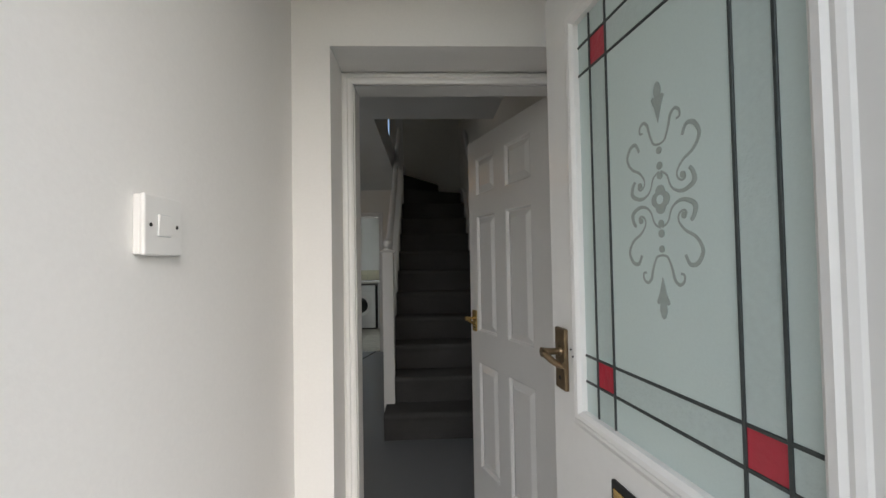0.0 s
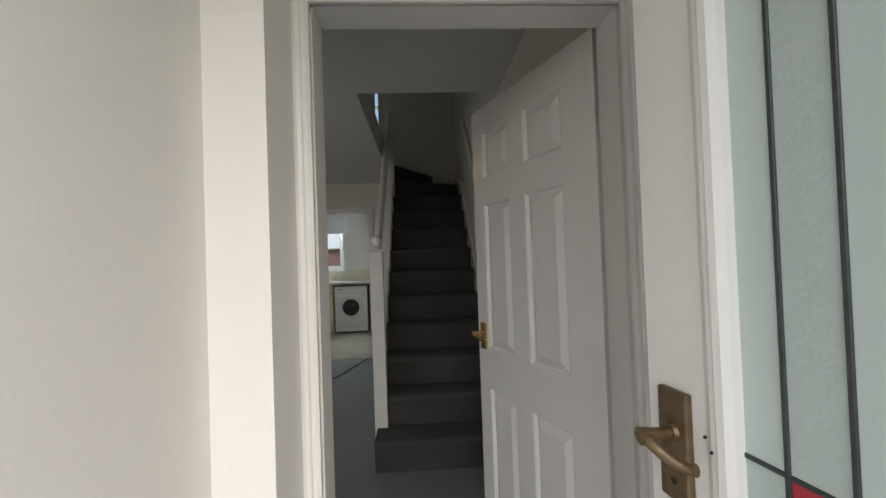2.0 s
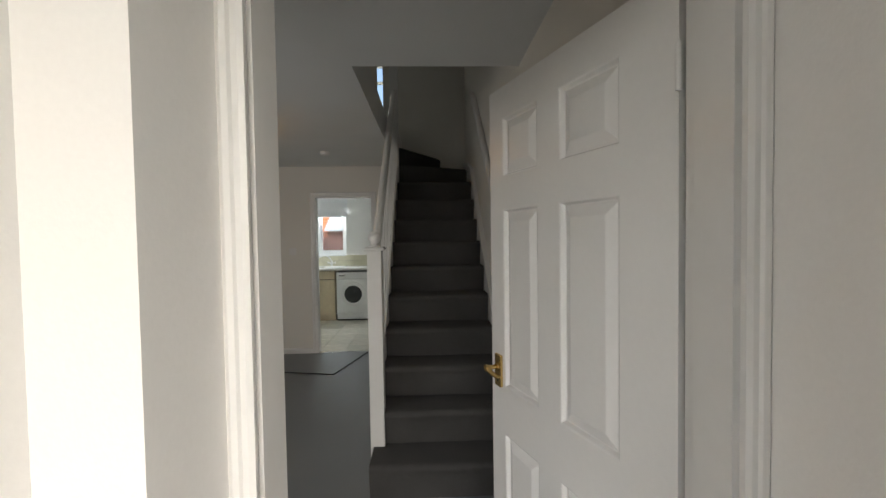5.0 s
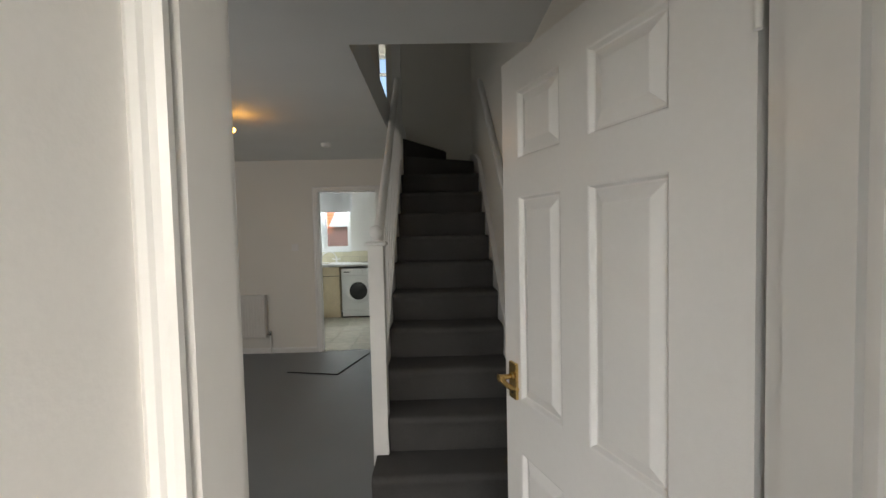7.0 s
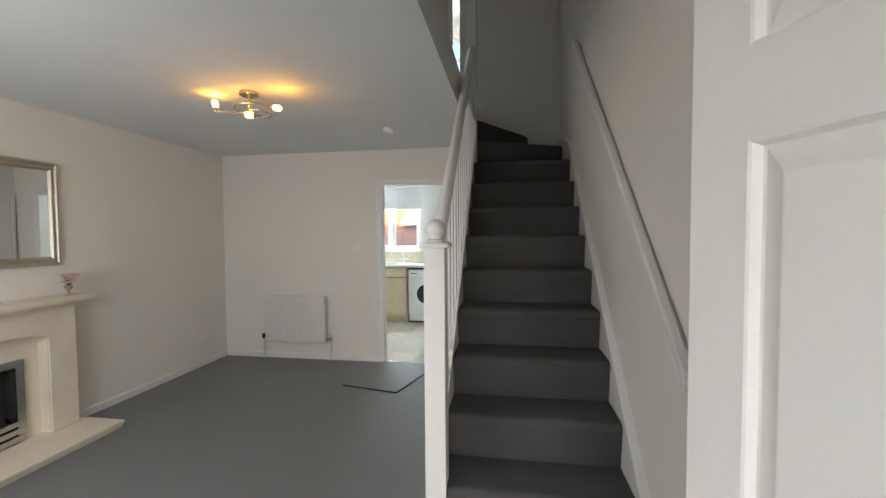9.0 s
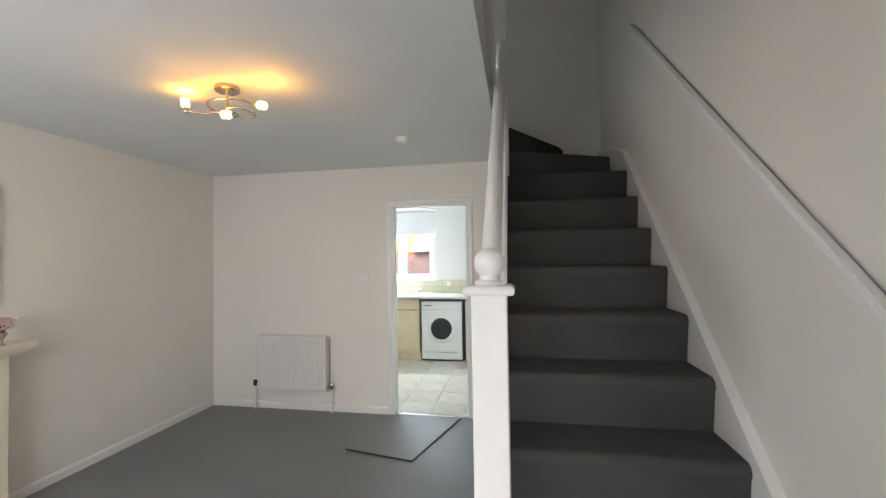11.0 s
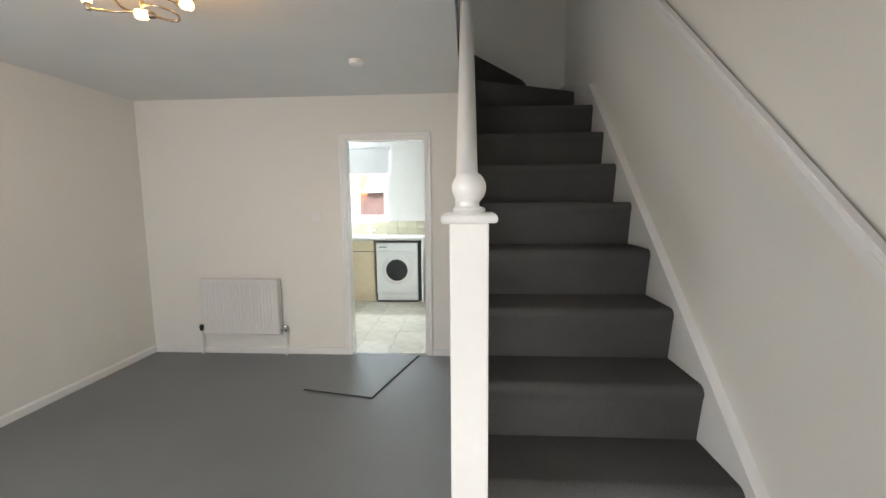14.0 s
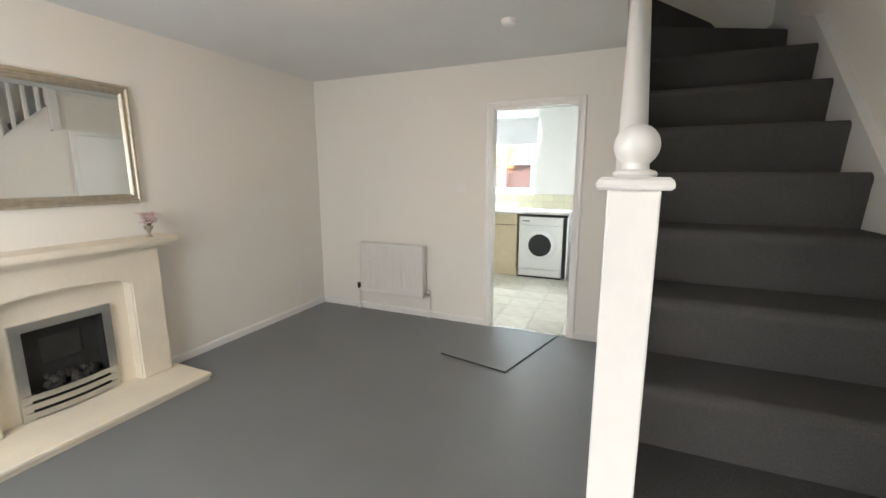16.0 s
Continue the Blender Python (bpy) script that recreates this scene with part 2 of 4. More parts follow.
# ground outside and floors
structure("ground", boxes((-150, 150, -150, 150, -0.4, -0.15)), GRASS, "grass and earth around the house", "ground")
structure("pavement", boxes((-2.5, 2.5, -3.5, -0.40, -0.15, -0.13)), PAVING, "grey concrete path before the front door", "pavement")
structure("floor_porch", boxes((-0.40, 0.90, -0.40, 1.04, -0.16, -0.004)), CARPET, "dark grey floor covering in the porch", "floor")
structure("floor_living", boxes((LEFT - 0.1, RIGHT + 0.1, 1.04, 5.62, -0.16, 0.0)), CARPET, "plain grey floor covering in the living room", "floor")
kitchen_floor = structure("floor_kitchen", boxes((KLEFT - 0.1, KRIGHT + 0.1, 5.62, KBACK + 0.1, -0.16, -0.003)), GROUT, "pale stone-effect kitchen floor tiles", "floor")

# porch
structure("wall_porch_west", boxes((-0.38, -0.279, -0.38, 0.70, -0.16, 2.5)), PORCH, "white painted porch wall beside the front door", "wall")
structure("wall_porch_east", boxes((0.80, 0.90, -0.38, 0.70, -0.16, 2.5)), PORCH, "white painted porch wall behind the open door", "wall")
structure("wall_porch_front", boxes((-0.38, -0.285, -0.46, -0.38, -0.16, 2.5), (0.62, 0.90, -0.46, -0.38, -0.16, 2.5), (-0.285, 0.62, -0.46, -0.38, 2.25, 2.5)), BRICK, "brick front of the porch round the entrance", "wall")
structure("ceiling_porch", boxes((-0.38, 0.90, -0.46, 0.70, 2.5, 2.6)), CEIL, "white painted porch ceiling", "ceiling")
structure("wall_front", boxes(
    (-0.40, -0.163, FRONT0, FRONT1, -0.16, UPPER), (0.655, 0.90, FRONT0, FRONT1, -0.16, UPPER), (-0.163, 0.655, FRONT0, FRONT1, 2.0, UPPER),
    (-2.85, -1.05, FRONT0, FRONT1, -0.16, 0.80), (-2.85, -1.05, FRONT0, FRONT1, 2.10, UPPER),
    (-1.05, -0.40, FRONT0, FRONT1, -0.16, UPPER), (LEFT - 0.1, -2.85, FRONT0, FRONT1, -0.16, UPPER)), PORCH, "white painted house wall with a deep door reveal", "wall")
front_window = structure("window_1", frame_bm(-2.85, -1.05, 0.80, 2.10, 0.06, 0.78, 0.84), UPVC, "white framed front window of the living room", "window")
for x in (-2.27, -1.67):
    part("mullion", boxes((x, x + 0.05, 0.785, 0.835, 0.86, 2.04)), UPVC, front_window)
# unseen sheet added across the window to keep direct sun off the room
part("blind", boxes((-2.79, -1.11, 0.845, 0.848, 0.86, 2.04)), BLIND, front_window, "unseen white sheet added to shut out the sun")
part("window_sill", soft_box(-2.9, -1.0, 0.84, 1.10, 0.775, 0.798, 0.006), UPVC, front_window)

# living room walls
structure("wall_west", boxes((LEFT - 0.1, LEFT, FRONT1, BACK1, -0.16, UPPER)), WALL, "off-white wall behind the fireplace", "wall")
# second box: unseen set-back added behind the inner door so its hinge gap darkens
structure("wall_east", boxes((RIGHT, RIGHT + 0.1, 1.11, BACK1, -0.16, TOP), (RIGHT + 0.08, RIGHT + 0.1, FRONT1, 1.11, -0.16, TOP)), WALL, "off-white wall along the staircase", "wall")
structure("wall_back", boxes((LEFT, -1.315, BACK0, BACK1, -0.16, UPPER), (-0.575, RIGHT, BACK0, BACK1, -0.16, UPPER), (-1.315, -0.575, BACK0, BACK1, 2.02, UPPER),
                             (-0.41, RIGHT, BACK0, BACK1, UPPER, TOP), (-1.6, -1.10, BACK0, BACK1, UPPER, TOP), (-1.10, -0.41, BACK0, BACK1, 4.68, TOP)), WALL,
          "off-white wall with the kitchen doorway", "wall")
structure("ceiling", boxes((LEFT, WELL_X, FRONT1, BACK0, CEILING, UPPER), (WELL_X, RIGHT, FRONT1, WELL_Y, CEILING, UPPER)), CEIL, "white living room ceiling with a stairwell opening", "ceiling")
structure("wall_stairwell", boxes((WELL_X - 0.10, WELL_X, WELL_Y - 0.1, 3.66, UPPER, TOP), (WELL_X, RIGHT, WELL_Y - 0.1, WELL_Y, UPPER, TOP), (-1.7, -1.6, 3.56, 8.35, UPPER, TOP),
                                  (-1.6, WELL_X - 0.1, 3.56, 3.66, UPPER, TOP), (-1.6, -0.2, KBACK, KBACK + 0.1, UPPER, 3.6), (-1.6, -0.2, KBACK, KBACK + 0.1, 4.8, TOP),
                                  (-0.3, -0.2, BACK1, KBACK, UPPER, TOP), (-1.6, -1.5, KBACK, KBACK + 0.1, 3.6, 4.8)), WALL, "off-white walls around the stairwell and landing", "wall")
structure("ceiling_upper", boxes((-1.7, RIGHT + 0.1, WELL_Y - 0.1, 8.35, TOP, TOP + 0.1)), CEIL, "white ceiling over the stairwell", "ceiling")
structure("ceiling_kitchen", boxes((KLEFT - 0.1, KRIGHT + 0.1, BACK1, KBACK + 0.1, CEILING, UPPER)), CEIL, "white kitchen ceiling", "ceiling")
upstairs_window = structure("window_2", frame_bm(-1.5, -0.3, 3.6, 4.8, 0.06, KBACK + 0.02, KBACK + 0.08), UPVC, "white framed upstairs window", "window")
part("transom", boxes((-1.44, -0.36, KBACK + 0.025, KBACK + 0.075, 4.42, 4.47)), UPVC, upstairs_window)

structure("trim_landing", boxes((-0.68, -0.490, BACK0 + 0.02, BACK0 + 0.07, UPPER, 4.68)), GLOSS, "white painted trim beside the landing window", "architrave")

# kitchen shell
structure("wall_kitchen_west", boxes((KLEFT - 0.1, KLEFT, BACK1, KBACK + 0.1, -0.16, CEILING)), WALL, "pale kitchen side wall", "wall")
structure("wall_kitchen_east", boxes((KRIGHT, KRIGHT + 0.1, BACK1, KBACK + 0.1, -0.16, CEILING)), PORCH, "white kitchen side wall", "wall")
structure("wall_kitchen_back", boxes((KLEFT, -3.1, KBACK, KBACK + 0.28, -0.16, UPPER), (-1.44, KRIGHT + 0.1, KBACK, KBACK + 0.28, -0.16, UPPER), (-3.1, -1.44, KBACK, KBACK + 0.28, -0.16, 1.16),
                                     (-3.1, -1.44, KBACK, KBACK + 0.28, 2.27, UPPER)), PORCH, "white kitchen wall with a wide window", "wall")


def skirting(points, name="baseboard"):
    return structure(name, points, GLOSS, "white gloss painted skirting board", "skirting")


skirting(prism([(LEFT, 0), (LEFT + 0.016, 0), (LEFT + 0.016, 0.052), (LEFT + 0.010, 0.062), (LEFT, 0.066)], "y", FRONT1, BACK0))
skirting(prism([(BACK0, 0), (BACK0 - 0.016, 0), (BACK0 - 0.016, 0.052), (BACK0 - 0.010, 0.062), (BACK0, 0.066)], "x", LEFT + 0.017, -1.368))
skirting(prism([(BACK0, 0), (BACK0 - 0.016, 0), (BACK0 - 0.016, 0.052), (BACK0 - 0.010, 0.062), (BACK0, 0.066)], "x", -0.522, -0.225))
skirting(prism([(KRIGHT, 0), (KRIGHT - 0.016, 0), (KRIGHT - 0.016, 0.07), (KRIGHT, 0.08)], "y", BACK1, KBACK))


def architrave(name, x0, x1, top, w, y, facing, label):
    """Moulded trim round an opening in a wall along x; x0, x1, top: its inner edges."""
    bm = bmesh.new()
    section = [(0.0, 0.0), (0.0, 0.010), (0.008, 0.014), (w * 0.45, 0.014), (w * 0.55, 0.019), (w - 0.008, 0.020), (w, 0.014), (w, 0.0)]
    corners = [((x0, 0.0), (-1, 0)), ((x0, top), (-1, 1)), ((x1, top), (1, 1)), ((x1, 0.0), (1, 0))]
    loops = [[bm.verts.new((cx + dx * s, y + facing * d, cz + dz * s)) for s, d in section] for (cx, cz), (dx, dz) in corners]
    for a, b in zip(loops, loops[1:]):
        for i in range(len(section) - 1):
            bm.faces.new((a[i], a[i + 1], b[i + 1], b[i]))
    return structure(name, bm, GLOSS, label, "architrave")


# inner doorway: lining with stop, trim in the reveal
lining = structure("door_lining", boxes((-0.138, 0.630, 0.885, FRONT1, 1.992, 2.0)), GLOSS, "white gloss painted door lining with a stop", "door frame")
for x0, x1 in ((-0.163, -0.138), (0.630, 0.655)):
    part("jamb", boxes((x0, x1, 0.885, FRONT1, 0, 2.0)), GLOSS, lining)
for dims in ((-0.138, -0.123, 0.90, 0.998, 0, 1.992), (0.618, 0.630, 0.90, 0.998, 0, 1.992), (-0.127, 0.618, 0.90, 0.998, 1.963, 1.992)):
    part("stop", boxes(dims), GLOSS, lining)
architrave("trim", -0.125, 0.620, 1.959, 0.038, 0.885, -1, "white gloss moulded trim round the inner door")
structure("threshold", prism([(0.88, 0.0), (0.90, 0.008), (1.03, 0.008), (1.05, 0.0)], "x", -0.126, 0.617), OLDBRASS, "thin metal threshold strip under the inner door", "threshold")
# kitchen doorway
structure("door_lining_kitchen", boxes((-1.315, -1.30, BACK0 - 0.004, BACK1 + 0.004, 0, 2.02), (-0.59, -0.575, BACK0 - 0.004, BACK1 + 0.004, 0, 2.02), (-1.30, -0.59, BACK0 - 0.004, BACK1 + 0.004, 2.005, 2.02)), GLOSS,
          "white painted kitchen door lining", "door frame")
architrave("trim_kitchen", -1.309, -0.581, 2.014, 0.057, BACK0, -1, "white painted trim round the kitchen doorway")
structure("threshold_kitchen", prism([(5.585, 0.0), (5.595, 0.007), (5.625, 0.007), (5.635, 0.0)], "x", -1.30, -0.59), CHROME, "bright metal strip across the kitchen doorway", "threshold")


# ---- doors ----
def lever_handle(parent, x, y, z, mat, plate_h, plate_w, towards):
    """Backplate and lever on the face at y, which looks along +y."""
    th = 0.010
    h = part("handle", soft_box(x - plate_w / 2, x + plate_w / 2, y - 0.001, y + th, z - plate_h * 0.62, z + plate_h * 0.38, 0.003), mat, parent, "metal lever handle on a long plate")
    part("collar", tube([(x, y + th - 0.001, z), (x, y + th + 0.006, z)], [0.014, 0.012], 18), mat, h, smooth=True)
    part("spindle", tube([(x, y + th, z), (x, y + 0.03, z), (x, y + 0.046, z), (x, y + 0.058, z)], [0.0085, 0.008, 0.010, 0.012], 14), mat, h, smooth=True)
    pts = smooth_path([(x, y + 0.050, z), (x + towards * 0.013, y + 0.050, z - 0.006), (x + towards * 0.032, y + 0.040, z - 0.018), (x + towards * 0.047, y + 0.030, z - 0.023), (x + towards * 0.057, y + 0.026, z - 0.021)])
    part("lever", tube(pts, [0.009 - 0.0025 * i / len(pts) for i in range(len(pts) - 1)] + [0.008], 12), mat, h, smooth=True)
    part("keyhole", tube([(x, y + th, z - plate_h * 0.43), (x, y + th + 0.0012, z - plate_h * 0.43)], 0.005, 10), BLACK, h)
    return h


PANEL_RINGS = [(0.0, 0.0), (0.004, -0.002), (0.009, -0.014), (0.013, -0.0148), (0.044, -0.0012), (0.047, -0.0008)]


def six_panel_door(name, w, h, label, m, handle_mat):
    d = thing(name, label, "door", m=m)
    d["kind"] = "structure"
    t = 0.035
    cols = ((0.150, 0.367), (0.470, 0.674)) if w > 0.7 else ((0.10, 0.29), (0.37, 0.56))
    rows = ((0.22, 0.785), (0.953, 1.577), (1.690, 1.890))
    dims = [(0.0, w, -t + 0.0152, -0.0152, 0.004, h)]
    for y0, y1 in ((-0.0152, 0.0), (-t, -t + 0.0152)):
        xs = [0.0, cols[0][0], cols[0][1], cols[1][0], cols[1][1], w]
        for i in (0, 2, 4):
            dims.append((xs[i], xs[i + 1], y0, y1, 0.004, h))
        for i in (1, 3):
            zs = [0.004, rows[0][0], rows[0][1], rows[1][0], rows[1][1], rows[2][0], rows[2][1], h]
            for k in (0, 2, 4, 6):
                dims.append((xs[i], xs[i + 1], y0, y1, zs[k], zs[k + 1]))
    part("slab", boxes(*dims), SATIN, d)
    for a, b in cols:
        for c, e in rows:
            part("panel", ring_panel(b - a, e - c, PANEL_RINGS, a, c), SATIN, d)
            bm = ring_panel(b - a, e - c, PANEL_RINGS, a, c, -1)
            bmesh.ops.translate(bm, verts=bm.verts[:], vec=(0, -t, 0))
            part("panel", bm, SATIN, d)
    lever_handle(d, w - 0.055, 0.0, 1.018, handle_mat, 0.115, 0.042, -1)
    part("latch", boxes((w, w + 0.002, -0.028, -0.008, 0.96, 1.06), (w, w + 0.010, -0.023, -0.013, 1.0, 1.02)), handle_mat, d, "brass latch in the door edge")
    for z in (0.22, 1.76):
        part("hinge", tube([(-0.004, 0.006, z), (-0.004, 0.006, z + 0.09)], 0.006, 10), GLOSS, d, "white painted butt hinge", True)
    return d


six_panel_door("door_1", 0.762, 1.996, "open white six-panel inner door with brass handle", pose(0.625, 1.054, 0, 0, 0, 109.8), BRASS)
cupboard = thing("door_2", "closed plain white door of the cupboard under the stairs", "door", m=pose(-0.214, 4.86, 0))
cupboard["kind"] = "structure"
part("slab", soft_box(-0.022, 0.0, 0.0, 0.66, 0.006, 1.905, 0.002), SATIN, cupboard)
part("knob", tube([(-0.021, 0.06, 1.0), (-0.040, 0.06, 1.0), (-0.050, 0.06, 1.0), (-0.062, 0.06, 1.0)], [0.006, 0.006, 0.016, 0.012], 16), OLDBRASS, cupboard, "dark metal knob", True)


def glazed_door(m):
    d = thing("door_3", "open white front door with leaded frosted glass panel", "door", m=m)
    d["kind"] = "structure"
    W, H, T = 0.833, 2.02, 0.044
    gx0, gx1, gz0, gz1 = 0.172, 0.700, 0.982, 1.89
    part("slab", boxes((0, gx0, -T, 0, 0.01, H), (gx1, W, -T, 0, 0.01, H), (gx0, gx1, -T, 0, 0.01, gz0), (gx0, gx1, -T, 0, gz1, H)), GLOSS, d)
    for face in (0.0,):
        bm = bmesh.new()
        section = [(-0.012, -0.012), (-0.012, 0.002), (-0.004, 0.009), (0.006, 0.010), (0.012, 0.005), (0.018, 0.006), (0.026, 0.003), (0.030, 0.0)]
        cs = [((gx0, gz0), (-1, -1)), ((gx1, gz0), (1, -1)), ((gx1, gz1), (1, 1)), ((gx0, gz1), (-1, 1))]
        loops = [[bm.verts.new((cx + dx * s, face + q, cz + dz * s)) for s, q in section] for (cx, cz), (dx, dz) in cs]
        for k in range(4):
            a, b = loops[k], loops[(k + 1) % 4]
            for i in range(len(section) - 1):
                bm.faces.new((a[i], a[i + 1], b[i + 1], b[i]))
        part("bead", bm, GLOSS, d, "white moulded glazing bead")
    gy0, gy1 = -0.016, -0.011
    xs = [gx0, 0.230, 0.290, 0.579, 0.640, gx1]
    zs = [gz0, 1.061, 1.119, 1.757, 1.823, gz1]
    for i in range(5):
        for k in range(5):
            corner = i in (1, 3) and k in (1, 3)
            strip = (i in (1, 3)) != (k in (1, 3))
            part("pane", boxes((xs[i], xs[i + 1], gy0, gy1, zs[k], zs[k + 1])), RED if corner else TEXTURED if strip else FROST, d, "red glass square" if corner else "")
    for x in xs[1:-1]:
        part("lead_came", soft_box(x - 0.003, x + 0.003, gy1 - 0.001, gy1 + 0.0025, gz0, gz1, 0.001, 1), LEAD, d, "dark lead strip")
    for z in zs[1:-1]:
        part("lead_came", soft_box(gx0, gx1, gy1 - 0.001, gy1 + 0.002, z - 0.003, z + 0.003, 0.001, 1), LEAD, d, "dark lead strip")
    # etched scrollwork, mirrored four ways round the middle of the pane
    cx, cz, hw, hh, y = 0.433, 1.435, 0.085, 0.200, gy1 + 0.0005
    strokes = [([(0.02, 0.236), (0.19, 0.192), (0.28, 0.10), (0.414, 0.05), (0.59, 0.035), (0.777, 0.06), (0.872, 0.10), (0.836, 0.166), (0.76, 0.204)], 0.0028, 0.75),
               ([(0.62, 0.175), (0.66, 0.14), (0.59, 0.118), (0.48, 0.142), (0.466, 0.20), (0.616, 0.274), (0.845, 0.326), (0.975, 0.394), (1.0, 0.456), (0.885, 0.53), (0.713, 0.54), (0.607, 0.466)], 0.0019, 0.8),
               ([(0.0, 0.466), (0.14, 0.48), (0.216, 0.53), (0.28, 0.60), (0.33, 0.668), (0.44, 0.704), (0.55, 0.678), (0.565, 0.626), (0.475, 0.615)], 0.0012, 0.5)]
    for s, swell, peak in strokes:
        for sx in (-1, 1):
            for sz in (-1, 1):
                pts = smooth_path([(cx + sx * u * hw, y, cz + sz * v * hh) for u, v in s])
                n = len(pts)
                radii = [0.0019 + swell * max(0.0, 1 - abs(i / (n - 1) - peak) / 0.45) for i in range(n)]
                part("scroll", tube(pts, radii, 8, flat=(Vector((0, 1, 0)), 0.18)), ETCH, d, "grey etched scroll")
    for sx in (-1, 1):
        for sz in (-1, 1):
            px, pz = cx + sx * 0.60 * hw, cz + sz * 0.158 * hh
            part("dot", tube([(px, y - 0.0006, pz), (px, y + 0.0008, pz)], 0.0055, 14), ETCH, d)
    for sz in (-1, 1):
        leaf = [(0.0, 0.65), (0.05, 0.72), (0.09, 0.78), (0.18, 0.86), (0.14, 0.88), (0.085, 0.87), (0.10, 0.93), (0.05, 0.985), (0.0, 1.0)]
        outline = leaf + [(-u, v) for u, v in leaf[-2:0:-1]]
        part("leaf", prism([(cx + u * hw, cz + sz * v * hh) for u, v in outline], "y", y - 0.0006, y + 0.0008), ETCH, d, "grey etched leaf")
        for v, r in ((0.415, 0.0062), (0.285, 0.0068), (0.20, 0.0062)):
            part("dot", tube([(cx, y - 0.0006, cz + sz * v * hh), (cx, y + 0.0008, cz + sz * v * hh)], r, 14), ETCH, d)
    for k in range(4):
        a = math.pi / 2 * k
        p = [(cx + 0.010 * math.cos(a) + 0.0115 * math.cos(b), cz + 0.012 * math.sin(a) + 0.0125 * math.sin(b)) for b in [2 * math.pi * i / 14 for i in range(14)]]
        part("petal", prism(p, "y", y - 0.0006, y + 0.0008 + 0.0001 * k), ETCH, d)
    part("flower_eye", tube([(cx, y, cz), (cx, y + 0.0016, cz)], 0.008, 16), FROST, d)
    lever_handle(d, 0.778, 0.0, 1.1105, OLDBRASS, 0.150, 0.052, -1)
    for x, z in ((gx1 + 0.026, 1.125), (gx1 + 0.017, 1.110)):
        part("screw_hole", tube([(x, 0.006, z), (x, 0.0085, z)], 0.002, 8), BLACK, d)
    box_ = part("letter_box", soft_box(0.31, 0.575, -0.002, 0.008, 0.83, 0.905, 0.004), BLACK, d, "black-edged brass letter flap")
    part("flap", soft_box(0.322, 0.563, 0.007, 0.012, 0.842, 0.893, 0.003), BRASS, box_)
    for x in (0.16, 0.44):
        part("panel", ring_panel(0.24, 0.56, [(0, 0.0004), (0.006, 0.006), (0.018, 0.008), (0.03, 0.001), (0.034, 0.0008)], x - 0.02, 0.17), GLOSS, d)
    return d


glazed_door(pose(0.565, -0.309, 0, 0, 0, 98))
structure("door_frame_front", boxes((-0.285, -0.225, -0.38, -0.30, 0, 2.06), (0.585, 0.645, -0.40, -0.335, 0, 2.06), (-0.225, 0.585, -0.38, -0.30, 2.03, 2.06)), GLOSS, "white painted front door frame", "door frame")

# ---- light switch and other wall plates ----
switch = thing("light_switch", "white plastic surface-mounted light switch on the porch wall", "light switch", m=pose(-0.279, 0.070, 1.397, 0, 0, 90))
part("back_box", soft_box(-0.042, 0.042, -0.010, 0.0, -0.042, 0.042, 0.002), PLASTIC, switch)
part("plate", soft_box(-0.0435, 0.0435, -0.017, -0.0095, -0.0435, 0.0435, 0.003), PLASTIC, switch)
# grey sheet painting the shade in the gap round the rocker
part("rocker_gap", boxes((-0.0152, 0.0152, -0.0172, -0.0168, -0.0162, 0.0162)), FELT_AND_SHADE, switch)
part("rocker", prism([(-0.0165, -0.0153), (-0.0182, -0.0153), (-0.0205, 0.0153), (-0.0165, 0.0153)], "x", -0.0145, 0.0145), PLASTIC, switch)
for x in (-0.030, 0.030):
    part("screw", tube([(x, -0.0168, 0), (x, -0.0176, 0)], 0.003, 10), BLACK, switch)
for sx, sy, sz, rz, kind, label, name in ((LEFT, 5.20, 0.30, 90, "socket", "white plastic double socket low on the wall", "wall_socket"),
                                          (-1.60, BACK0, 1.32, 0, "switch", "white plastic light switch beside the kitchen doorway", "light_switch")):
    s = thing(name, label, kind, m=pose(sx, sy, sz, 0, 0, rz))
    part("plate", soft_box(-0.043, 0.043, -0.010, 0, -0.043, 0.043, 0.003), PLASTIC, s)
    part("rocker", soft_box(-0.011, 0.011, -0.014, -0.009, -0.014, 0.014, 0.002), PLASTIC, s)

# ---- staircase ----
def nose(k):
    return NOSE1 + GOING * (k - 1)


def step_profile(y0, y1, z1):
    r, over = 0.030, 0.030
    pts = [(y1, z1 - RISE), (y0 + over, z1 - RISE), (y0 + over - 0.004, z1 - RISE + 0.03), (y0 + 0.010, z1 - 2 * r - 0.016)]
    pts += [(y0 + r - r * math.sin(a), z1 - r - r * math.cos(a)) for a in [0.9 + (math.pi - 0.9) * i / 8 for i in range(9)]]
    return pts + [(y1, z1)]


stairs = thing("staircase", "staircase with dark grey carpet, white strings and balusters", "staircase")
for k in range(1, 11):
    left = -0.215 if k == 1 else -0.178
    if k == 1:
        part("step", prism(step_profile(nose(1), 2.752, RISE), "x", left, 0.60), STAIR_CARPET, stairs, "carpeted tread and riser", True)
        part("step", prism([(2.751, 0.0), (2.80, 0.0), (2.80, RISE), (2.751, RISE)], "x", -0.148, 0.60), STAIR_CARPET, stairs, "carpeted tread and riser")
    else:
        part("step", prism(step_profile(nose(k), nose(k + 1) + 0.04, k * RISE), "x", left, 0.60), STAIR_CARPET, stairs, "carpeted tread and riser", True)
NEW_Y = 4.70
